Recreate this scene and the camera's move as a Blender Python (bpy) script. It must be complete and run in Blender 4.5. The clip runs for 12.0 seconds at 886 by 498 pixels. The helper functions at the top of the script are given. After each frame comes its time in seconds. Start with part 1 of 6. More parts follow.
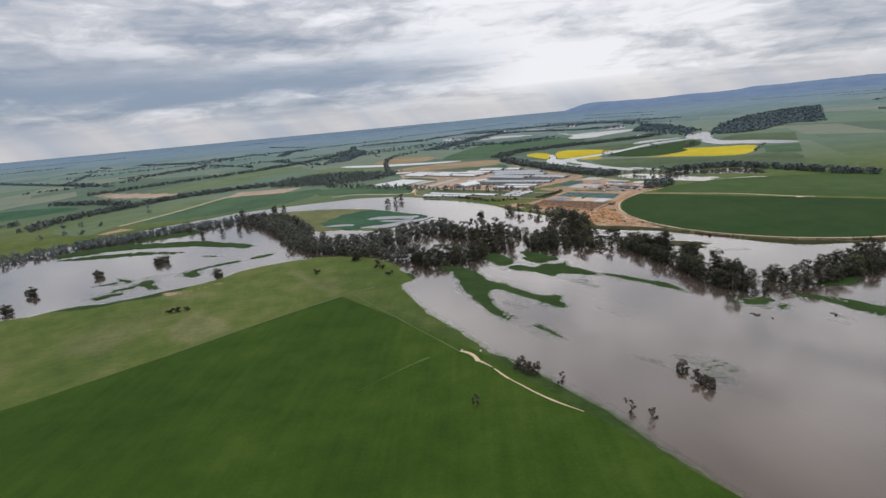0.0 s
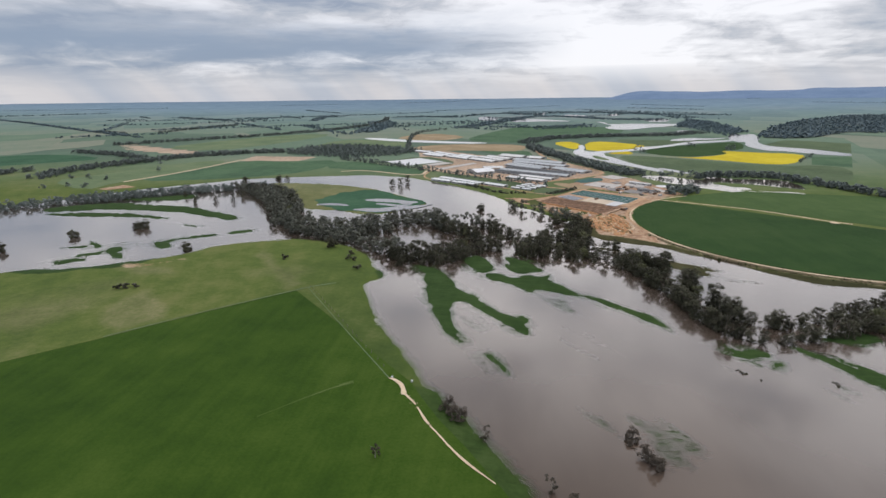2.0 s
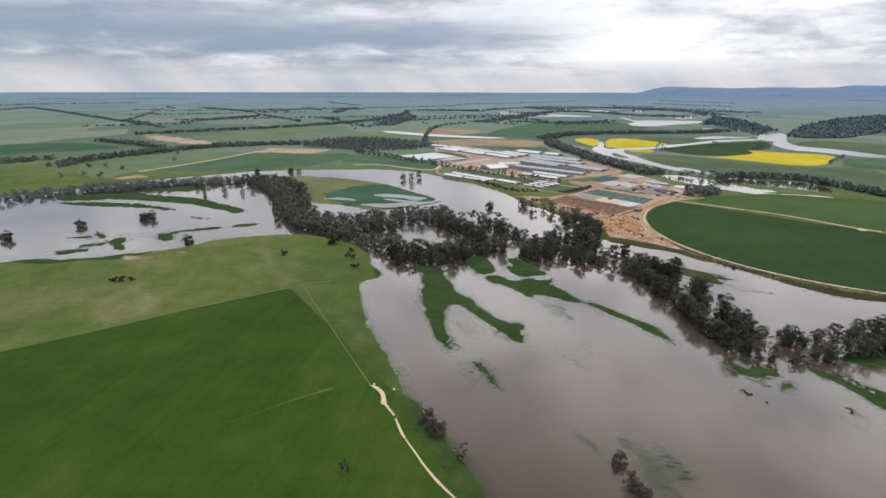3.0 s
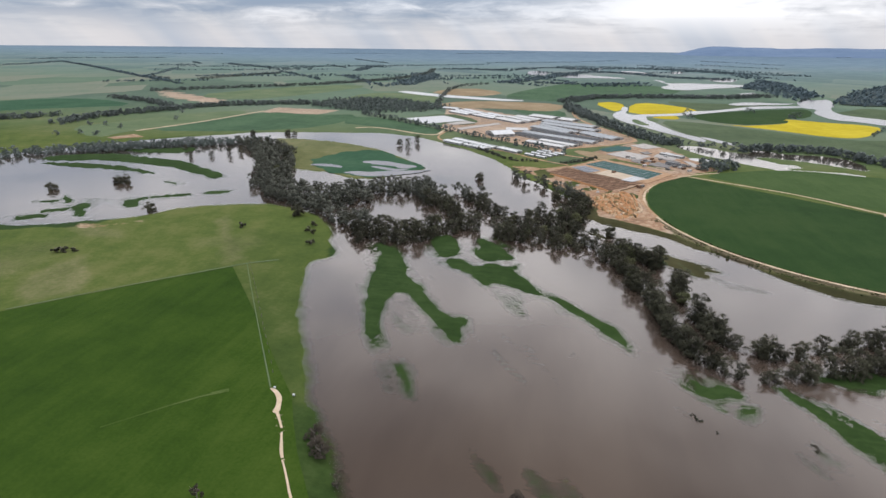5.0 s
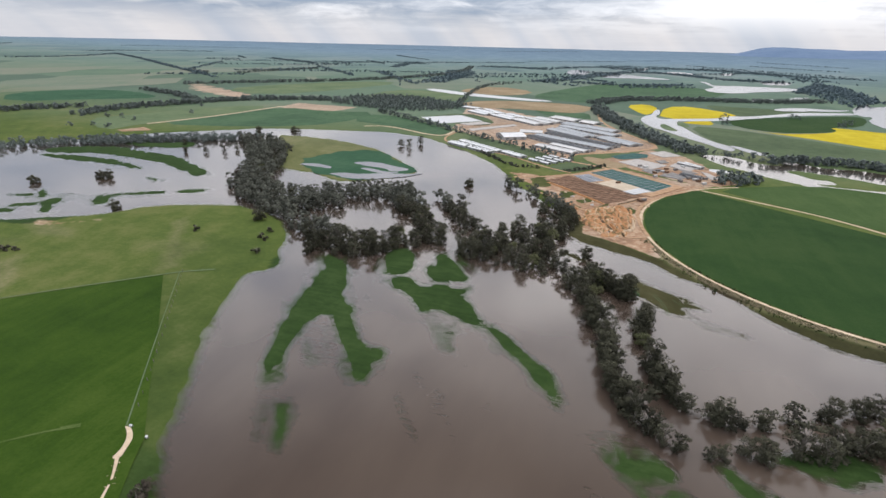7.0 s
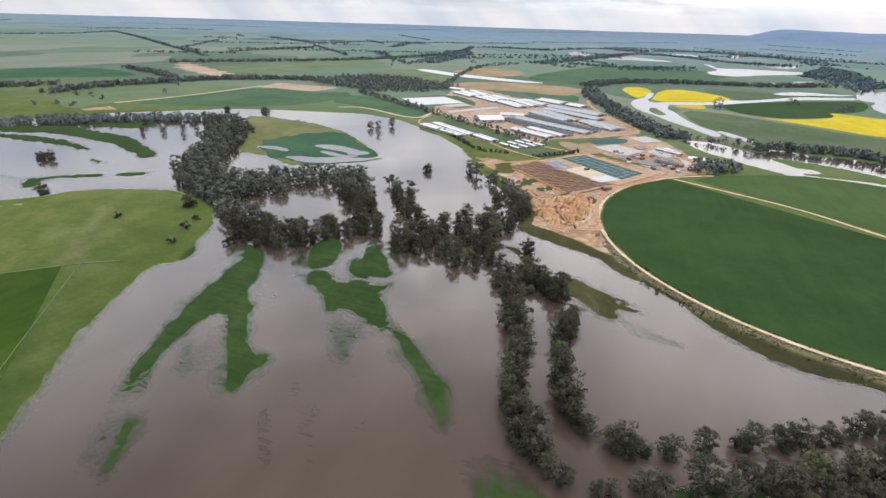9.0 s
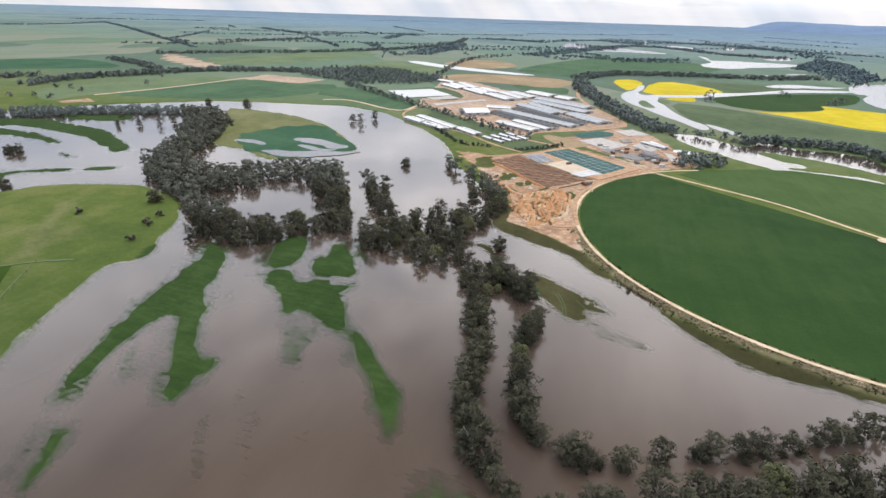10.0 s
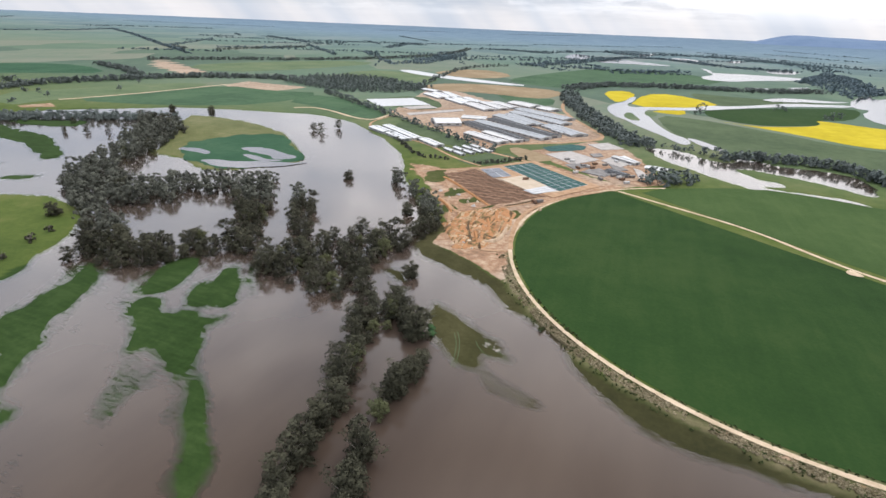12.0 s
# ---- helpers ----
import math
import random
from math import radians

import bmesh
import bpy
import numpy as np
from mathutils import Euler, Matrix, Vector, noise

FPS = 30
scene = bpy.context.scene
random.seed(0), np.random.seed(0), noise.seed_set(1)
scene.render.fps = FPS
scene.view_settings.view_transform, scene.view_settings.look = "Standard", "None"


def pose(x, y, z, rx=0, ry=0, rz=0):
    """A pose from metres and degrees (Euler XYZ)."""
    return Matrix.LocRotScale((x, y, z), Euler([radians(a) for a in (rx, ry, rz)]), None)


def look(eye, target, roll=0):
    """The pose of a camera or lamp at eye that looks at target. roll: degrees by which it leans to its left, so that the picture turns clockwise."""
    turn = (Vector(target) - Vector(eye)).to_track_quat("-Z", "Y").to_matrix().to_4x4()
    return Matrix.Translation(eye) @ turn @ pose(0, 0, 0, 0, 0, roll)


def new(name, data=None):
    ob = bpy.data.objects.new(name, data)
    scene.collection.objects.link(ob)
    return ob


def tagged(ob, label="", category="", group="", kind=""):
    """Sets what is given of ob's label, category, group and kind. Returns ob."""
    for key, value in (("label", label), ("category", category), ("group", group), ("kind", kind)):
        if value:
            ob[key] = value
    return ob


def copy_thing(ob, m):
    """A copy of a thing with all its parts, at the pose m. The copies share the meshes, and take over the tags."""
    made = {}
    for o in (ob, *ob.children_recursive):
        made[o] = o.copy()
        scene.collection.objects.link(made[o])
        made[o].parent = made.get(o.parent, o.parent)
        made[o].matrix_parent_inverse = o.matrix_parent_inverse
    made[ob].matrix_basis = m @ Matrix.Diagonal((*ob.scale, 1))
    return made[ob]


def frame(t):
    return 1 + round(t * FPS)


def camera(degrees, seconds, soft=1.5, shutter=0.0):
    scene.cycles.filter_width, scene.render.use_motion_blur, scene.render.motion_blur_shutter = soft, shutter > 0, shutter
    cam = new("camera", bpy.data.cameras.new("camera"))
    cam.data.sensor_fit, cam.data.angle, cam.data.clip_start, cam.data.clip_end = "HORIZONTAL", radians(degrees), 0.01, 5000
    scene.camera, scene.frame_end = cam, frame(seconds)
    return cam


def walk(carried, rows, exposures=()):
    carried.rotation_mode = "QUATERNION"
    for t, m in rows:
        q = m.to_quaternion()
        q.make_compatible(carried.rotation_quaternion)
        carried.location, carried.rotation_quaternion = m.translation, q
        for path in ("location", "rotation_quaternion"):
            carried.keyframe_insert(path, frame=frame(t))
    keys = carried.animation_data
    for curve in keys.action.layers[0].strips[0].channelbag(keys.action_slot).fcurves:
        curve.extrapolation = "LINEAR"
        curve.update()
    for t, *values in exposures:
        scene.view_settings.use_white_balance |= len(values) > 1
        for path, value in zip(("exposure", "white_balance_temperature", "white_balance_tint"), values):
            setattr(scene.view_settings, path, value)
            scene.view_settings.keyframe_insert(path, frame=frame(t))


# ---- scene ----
cam = camera(82.36, 12.0, soft=1.5)
# seconds, eye, a point two metres ahead, lean
FLIGHT = [
    (0, (6.263, 1.957, 68.551), (6.141, 3.892, 68.058), -5.34),
    (0.5, (9.514, 5.222, 70.012), (9.412, 7.150, 69.488), -3.91),
    (1, (13.373, 9.247, 70.502), (13.263, 11.166, 69.948), -2.81),
    (1.5, (17.443, 13.181, 70.317), (17.300, 15.096, 69.759), -2.34),
    (2, (29.201, 26.110, 72.183), (28.959, 28.010, 71.605), -0.66),
    (2.5, (33.061, 30.093, 72.356), (32.783, 31.982, 71.763), -0.32),
    (3, (36.615, 34.080, 72.794), (36.296, 35.961, 72.193), 0.03),
    (5, (59.654, 57.561, 74.168), (59.233, 59.370, 73.425), 0.63),
    (5.5, (63.356, 61.535, 74.280), (62.927, 63.340, 73.535), 0.59),
    (6, (66.951, 65.765, 74.438), (66.507, 67.567, 73.693), 0.7),
    (6.5, (78.924, 77.755, 74.652), (78.403, 79.535, 73.905), 0.94),
    (8.5, (93.943, 93.247, 73.845), (93.338, 94.984, 73.058), 1.44),
    (9, (106.274, 106.169, 72.982), (105.692, 107.900, 72.166), 1.71),
    (9.5, (109.876, 110.157, 72.716), (109.297, 111.884, 71.889), 1.76),
    (10, (113.541, 114.365, 72.589), (112.975, 116.089, 71.748), 1.84),
    (10.5, (118.204, 119.098, 71.950), (117.638, 120.817, 71.100), 1.64),
    (11, (130.378, 133.671, 71.313), (129.804, 135.404, 70.497), 2.12),
    (11.5, (134.104, 138.732, 70.974), (133.509, 140.460, 70.162), 2.02),
    (12, (137.137, 143.380, 70.647), (136.532, 145.106, 69.837), 2.38),
]
# the four short bursts in which the aircraft covers more ground are keyed evenly, at a tenth of a second
BURSTS = (1.5, 6.0, 8.5, 10.5)


def path_rows():
    rows = [(k[0], look(*k[1:])) for k in FLIGHT]
    out = []
    for (t0, a), (t1, b) in zip(rows, rows[1:]):
        out.append((t0, a))
        if t0 in BURSTS:
            for i in range(1, 5):
                f = i / 5
                q = a.to_quaternion().slerp(b.to_quaternion(), f)
                out.append((t0 + (t1 - t0) * f, Matrix.Translation(a.translation.lerp(b.translation, f)) @ q.to_matrix().to_4x4()))
    out.append(rows[-1])
    return out


walk(cam, path_rows(), exposures=[(0.0, -0.62, 6250, 13), (3.0, -0.4, 6250, 13), (5.0, -0.35, 6250, 13), (6.5, -0.29, 6250, 13), (8.5, -0.2, 6250, 13), (9.0, -0.07, 6250, 13), (11.0, 0.04, 6250, 13), (12.0, -0.04, 6250, 13)])

# ---------------------------------------------------------------- light
SUN_AZ, SUN_EL = 8.0, 70.0          # degrees to the right of straight ahead, height
sun = new("sun", bpy.data.lights.new("sun", "SUN"))
sun.data.energy, sun.data.angle, sun.data.color = 0.9, radians(26), (1.0, 0.96, 0.9)
sun.matrix_world = look((0, 0, 200), (-200 * math.sin(radians(SUN_AZ)), -200 * math.cos(radians(SUN_AZ)), 200 - 200 * math.tan(radians(SUN_EL))))


class Nodes:
    """Small helper to lay out a node tree."""

    def __init__(self, tree):
        self.tree, self.n = tree, tree.nodes

    def add(self, kind, values=(), **props):
        node = self.n.new(kind)
        for k, v in props.items():
            setattr(node, k, v)
        for k, v in dict(values).items():
            if isinstance(v, bpy.types.NodeSocket):
                self.tree.links.new(v, node.inputs[k])
            else:
                node.inputs[k].default_value = v
        return node

    def noise(self, vec, scale, detail=4.0, rough=0.55):
        return self.add("ShaderNodeTexNoise", {"Vector": vec, "Scale": scale, "Detail": detail, "Roughness": rough}).outputs["Fac"]

    def ramp(self, fac, *stops):
        node = self.add("ShaderNodeValToRGB", {"Fac": fac})
        e = node.color_ramp.elements
        while len(e) < len(stops):
            e.new(0.5)
        for el, (p, c) in zip(e, stops):
            el.position, el.color = p, (*c, 1) if len(c) == 3 else c
        return node.outputs["Color"]

    def mix(self, fac, a, b, blend="MIX"):
        node = self.n.new("ShaderNodeMix")
        node.data_type, node.blend_type = "RGBA", blend
        for i, v in ((0, fac), (6, a), (7, b)):
            if isinstance(v, bpy.types.NodeSocket):
                self.tree.links.new(v, node.inputs[i])
            else:
                node.inputs[i].default_value = (*v, 1) if isinstance(v, tuple) and len(v) == 3 else v
        return node.outputs[2]

    def math(self, op, a, b=0.0, c=0.0, clamp=False):
        node = self.n.new("ShaderNodeMath")
        node.operation, node.use_clamp = op, clamp
        for i, v in enumerate((a, b, c)):
            if isinstance(v, bpy.types.NodeSocket):
                self.tree.links.new(v, node.inputs[i])
            else:
                node.inputs[i].default_value = v
        return node.outputs[0]


def make_world():
    world = bpy.data.worlds.new("overcast_sky")
    scene.world = world
    world.use_nodes = True
    world.node_tree.nodes.clear()
    N = Nodes(world.node_tree)
    vec = N.add("ShaderNodeTexCoord").outputs["Generated"]
    sky = N.add("ShaderNodeTexSky", sky_type="NISHITA", sun_disc=False, sun_elevation=radians(SUN_EL), sun_rotation=radians(SUN_AZ)).outputs["Color"]
    xyz = N.add("ShaderNodeSeparateXYZ", {"Vector": vec})
    x, y, z = xyz.outputs
    up = N.math("MAXIMUM", z, 0.0)
    # clouds lie on a flat layer: the direction is met with a plane overhead
    den = N.math("ADD", up, 0.07)
    px, py = N.math("DIVIDE", x, den), N.math("DIVIDE", y, den)
    plane = N.add("ShaderNodeCombineXYZ", {"X": px, "Y": py, "Z": 0.0}).outputs[0]
    big = N.noise(N.add("ShaderNodeMapping", {"Vector": plane, "Location": (0.35, 0.2, 0), "Scale": (0.3, 0.42, 1)}).outputs[0], 1.0, 5.0, 0.56)
    small = N.noise(N.add("ShaderNodeMapping", {"Vector": plane, "Location": (3.1, 1.2, 0), "Scale": (0.9, 1.3, 1)}).outputs[0], 1.0, 6.0, 0.58)
    # azimuth from straight ahead: left is negative
    az = N.math("ARCTAN2", x, y)
    # heaped cloud seen from the side: broad and flat-based, with curled edges
    side = N.add("ShaderNodeCombineXYZ", {"X": N.math("MULTIPLY", az, 2.6), "Y": N.math("MULTIPLY", z, 9.5), "Z": 0.7}).outputs[0]
    curl = N.add("ShaderNodeTexNoise", {"Vector": side, "Scale": 1.9, "Detail": 3.0}).outputs["Color"]
    bent = N.add("ShaderNodeVectorMath", {0: side, 1: N.add("ShaderNodeVectorMath", {0: curl, "Scale": 0.85}, operation="SCALE").outputs[0]}, operation="ADD").outputs[0]
    heap = N.noise(bent, 1.7, 9.0, 0.6)
    cover = N.math("ADD", N.math("ADD", N.math("MULTIPLY", big, 0.36), N.math("MULTIPLY", small, 0.16)), N.math("MULTIPLY", heap, 0.48))
    # the cloud is thin and bright ahead, thick and blue-grey to the left
    bright = N.math("POWER", 2.718, N.math("MULTIPLY", N.math("POWER", N.math("SUBTRACT", az, 0.05), 2.0), -5.0))
    left = N.math("DIVIDE", N.math("SUBTRACT", 0.25, az), 0.9, clamp=True)
    d = N.math("ADD", N.math("SUBTRACT", cover, N.math("MULTIPLY", bright, 0.075)), N.math("MULTIPLY", left, 0.045))
    cloud = N.ramp(d, (0.415, (1.45, 1.44, 1.42)), (0.465, (1.16, 1.16, 1.16)), (0.495, (0.92, 0.93, 0.95)), (0.53, (0.74, 0.78, 0.83)), (0.585, (0.48, 0.55, 0.66)))
    # a darker rain cloud hangs low on the left, over a paler strip of sky
    streak = N.noise(N.add("ShaderNodeCombineXYZ", {"X": N.math("MULTIPLY", az, 3.0), "Y": N.math("MULTIPLY", z, 26.0), "Z": 2.0}).outputs[0], 1.0, 6.0, 0.6)
    level = N.math("ADD", z, N.math("ADD", N.math("MULTIPLY", N.math("SUBTRACT", streak, 0.5), 0.07), N.math("MULTIPLY", N.math("SUBTRACT", heap, 0.5), 0.1)))
    belt = N.math("POWER", 2.718, N.math("MULTIPLY", N.math("POWER", N.math("DIVIDE", N.math("SUBTRACT", level, 0.085), 0.04), 2.0), -1.0))
    belt = N.math("MULTIPLY", belt, N.math("DIVIDE", N.math("SUBTRACT", 0.12, az), 0.3, clamp=True), clamp=True)
    cloud = N.mix(N.math("MULTIPLY", belt, 0.95), cloud, (0.4, 0.5, 0.64))
    low = N.math("SUBTRACT", 1.0, N.math("DIVIDE", N.math("SUBTRACT", up, 0.015), 0.035), clamp=True)
    shafts = N.noise(N.add("ShaderNodeCombineXYZ", {"X": N.math("MULTIPLY", N.math("ADD", az, N.math("MULTIPLY", z, 0.9)), 7.0), "Y": N.math("MULTIPLY", z, 1.5), "Z": 0.0}).outputs[0], 1.0, 3.0, 0.5)
    rain = N.ramp(shafts, (0.4, (1.02, 0.99, 0.97)), (0.62, (0.72, 0.78, 0.86)))
    cloud = N.mix(N.math("MULTIPLY", N.math("POWER", low, 0.6), 0.92), cloud, rain)
    # an overcast sky is brighter overhead than near the horizon
    high = N.math("ADD", 1.0, N.math("MULTIPLY", N.math("DIVIDE", N.math("SUBTRACT", up, 0.18), 0.5, clamp=True), 0.8))
    cloud = N.mix(1.0, cloud, N.add("ShaderNodeCombineXYZ", {"X": high, "Y": high, "Z": high}).outputs[0], "MULTIPLY")
    tint = N.mix(0.12, cloud, N.mix(1.0, sky, (0.1, 0.1, 0.1), "MULTIPLY"))
    bg = N.add("ShaderNodeBackground", {"Color": tint, "Strength": 1.0})
    N.tree.links.new(bg.outputs[0], N.add("ShaderNodeOutputWorld").inputs["Surface"])


make_world()

# ---------------------------------------------------------------- materials
MATS = {}


def material(name, build):
    if name not in MATS:
        m = bpy.data.materials.new(name)
        m.use_nodes = True
        m.node_tree.nodes.clear()
        N = Nodes(m.node_tree)
        N.pos = N.add("ShaderNodeNewGeometry").outputs["Position"]
        out = N.add("ShaderNodeOutputMaterial")
        N.tree.links.new(build(N), out.inputs["Surface"])
        MATS[name] = m
    return MATS[name]


def surface(N, color, rough=0.9, bump=None, strength=0.3, distance=0.3, **more):
    values = {"Base Color": color, "Roughness": rough, "Specular IOR Level": 0.1 if isinstance(rough, float) and rough > 0.7 else 0.5, **more}
    if bump is not None:
        values["Normal"] = N.add("ShaderNodeBump", {"Height": bump, "Strength": strength, "Distance": distance}).outputs[0]
    if isinstance(color, tuple):
        values["Base Color"] = (*color, 1)
    return N.add("ShaderNodeBsdfPrincipled", values).outputs[0]


def grass_like(name, dark, mid, light, patch=0.02, blade=1.2, rows=0.0, turn=0.0):
    """A crop or pasture: broad patches, blotches and fine tufts; rows: width between drilled rows, 0 for none."""
    def build(N):
        broad, blotch, fine = N.noise(N.pos, patch, 4.0, 0.6), N.noise(N.pos, patch * 7, 5.0, 0.65), N.noise(N.pos, blade, 3.0, 0.7)
        fac = N.math("ADD", N.math("ADD", N.math("MULTIPLY", broad, 0.5), N.math("MULTIPLY", blotch, 0.32)), N.math("MULTIPLY", fine, 0.18))
        if rows:
            turned = N.add("ShaderNodeMapping", {"Vector": N.pos, "Rotation": (0, 0, radians(turn)), "Scale": (1 / rows, 0.02, 0)}).outputs[0]
            fac = N.math("ADD", fac, N.math("MULTIPLY", N.math("SUBTRACT", N.noise(turned, 1.0, 2.0), 0.5), 0.14))
        color = N.ramp(fac, (0.36, dark), (0.5, mid), (0.64, light))
        return surface(N, color, 0.95, fine, 0.5, 0.25)
    return material(name, build)


def ground_material():
    """Pasture; the attribute cover holds bare earth (red), lush growth (green) and straw-coloured grass (blue)."""
    def build(N):
        cov = N.add("ShaderNodeSeparateColor", {"Color": N.add("ShaderNodeAttribute", attribute_name="cover").outputs["Color"]})
        earth, lush, straw = cov.outputs
        olive = N.add("ShaderNodeAttribute", attribute_name="cover").outputs["Alpha"]
        broad, blotch, fine = N.noise(N.pos, 0.014, 5.0, 0.6), N.noise(N.pos, 0.11, 5.0, 0.65), N.noise(N.pos, 0.9, 4.0, 0.7)
        fac = N.math("ADD", N.math("ADD", N.math("MULTIPLY", broad, 0.45), N.math("MULTIPLY", blotch, 0.35)), N.math("MULTIPLY", fine, 0.2))
        pasture = N.ramp(fac, (0.34, (0.046, 0.076, 0.017)), (0.5, (0.086, 0.115, 0.026)), (0.66, (0.155, 0.155, 0.055)))
        combed = N.noise(N.add("ShaderNodeMapping", {"Vector": N.pos, "Rotation": (0, 0, 1.02), "Scale": (0.1, 0.6, 0)}).outputs[0], 1.0, 5.0, 0.65)
        green = N.ramp(N.math("ADD", fac, N.math("MULTIPLY", N.math("SUBTRACT", combed, 0.5), 0.35)), (0.34, (0.014, 0.03, 0.007)), (0.5, (0.027, 0.053, 0.013)), (0.68, (0.05, 0.082, 0.025)))
        dry = N.ramp(fac, (0.34, (0.12, 0.108, 0.052)), (0.5, (0.2, 0.172, 0.095)), (0.66, (0.3, 0.255, 0.155)))
        # paddocks of the far plain differ in growth; their palette is blued for haze
        cells = N.add("ShaderNodeTexVoronoi", {"Vector": N.add("ShaderNodeMapping", {"Vector": N.pos, "Rotation": (0, 0, 0.64), "Scale": (0.006, 0.0035, 0)}).outputs[0], "Scale": 1.0, "Randomness": 0.75}, distance="CHEBYCHEV").outputs["Color"]
        paddock = N.add("ShaderNodeSeparateColor", {"Color": cells}).outputs
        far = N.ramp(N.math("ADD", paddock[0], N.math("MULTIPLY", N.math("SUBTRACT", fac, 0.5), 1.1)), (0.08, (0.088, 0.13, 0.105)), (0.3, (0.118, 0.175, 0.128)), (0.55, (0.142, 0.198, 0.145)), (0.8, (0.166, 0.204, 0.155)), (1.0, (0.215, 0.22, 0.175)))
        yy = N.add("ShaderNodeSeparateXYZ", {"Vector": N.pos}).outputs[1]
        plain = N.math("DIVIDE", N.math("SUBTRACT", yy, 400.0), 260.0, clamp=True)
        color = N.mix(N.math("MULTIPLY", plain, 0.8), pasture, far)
        color = N.mix(lush, color, green)
        tuft = N.noise(N.pos, 0.7, 3.0, 0.6)
        straw = N.ramp(N.math("ADD", straw, N.math("MULTIPLY", N.math("MULTIPLY", N.math("SUBTRACT", tuft, 0.5), 1.6), straw)), (0.1, (0, 0, 0)), (0.8, (1, 1, 1)))
        color = N.mix(straw, color, dry)
        # haze painted into the colour: the ground turns blue beyond y 1000
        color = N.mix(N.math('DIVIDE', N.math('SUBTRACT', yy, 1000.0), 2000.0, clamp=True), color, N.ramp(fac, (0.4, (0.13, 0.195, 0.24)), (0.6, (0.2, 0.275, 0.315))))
        wet = N.ramp(fac, (0.36, (0.024, 0.025, 0.01)), (0.5, (0.047, 0.045, 0.017)), (0.64, (0.08, 0.073, 0.032)))
        color = N.mix(olive, color, wet)
        # a deeper haze blue is painted over the farthest part
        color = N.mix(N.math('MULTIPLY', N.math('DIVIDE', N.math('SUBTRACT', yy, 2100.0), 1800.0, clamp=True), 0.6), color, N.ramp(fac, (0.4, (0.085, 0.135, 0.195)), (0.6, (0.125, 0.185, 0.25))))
        clods = N.math("ADD", N.math("MULTIPLY", fac, 0.45), N.math("MULTIPLY", N.noise(N.pos, 0.3, 6.0, 0.72), 0.55))
        soil = N.ramp(clods, (0.34, (0.1, 0.085, 0.045)), (0.42, (0.22, 0.135, 0.085)), (0.5, (0.34, 0.205, 0.125)), (0.6, (0.5, 0.37, 0.25)))
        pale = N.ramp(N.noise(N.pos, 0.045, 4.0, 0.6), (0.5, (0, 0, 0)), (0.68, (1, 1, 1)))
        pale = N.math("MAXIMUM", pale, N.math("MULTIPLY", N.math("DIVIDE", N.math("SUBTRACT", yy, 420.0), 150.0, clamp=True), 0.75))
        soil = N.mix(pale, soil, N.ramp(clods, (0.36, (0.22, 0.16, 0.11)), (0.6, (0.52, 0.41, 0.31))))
        edge = N.math("ADD", N.math("MULTIPLY", N.math("SUBTRACT", blotch, 0.5), 0.9), earth)
        color = N.mix(N.ramp(edge, (0.45, (0, 0, 0)), (0.6, (1, 1, 1))), color, soil)
        return surface(N, color, 0.95, fine, 0.4, 0.2)
    return material("pasture", build)


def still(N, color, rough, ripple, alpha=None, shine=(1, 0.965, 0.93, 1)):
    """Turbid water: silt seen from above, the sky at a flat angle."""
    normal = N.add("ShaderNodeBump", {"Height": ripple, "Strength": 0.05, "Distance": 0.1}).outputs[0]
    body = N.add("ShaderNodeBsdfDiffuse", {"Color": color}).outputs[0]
    # shine tints and dims the mirrored sky through the gloss colour
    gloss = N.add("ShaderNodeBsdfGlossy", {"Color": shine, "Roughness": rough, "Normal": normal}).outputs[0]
    if alpha is not None:
        body = N.add("ShaderNodeMixShader", {0: alpha, 1: N.add("ShaderNodeBsdfTransparent").outputs[0], 2: body}).outputs[0]
    flat = N.math("ADD", 0.012, N.math("MULTIPLY", N.math("POWER", N.math("DIVIDE", N.math("SUBTRACT", N.add("ShaderNodeLayerWeight", {"Blend": 0.5}).outputs["Facing"], 0.27), 0.63, clamp=True), 1.7), 0.82), clamp=True)
    return N.add("ShaderNodeMixShader", {0: flat, 1: body, 2: gloss}).outputs[0]


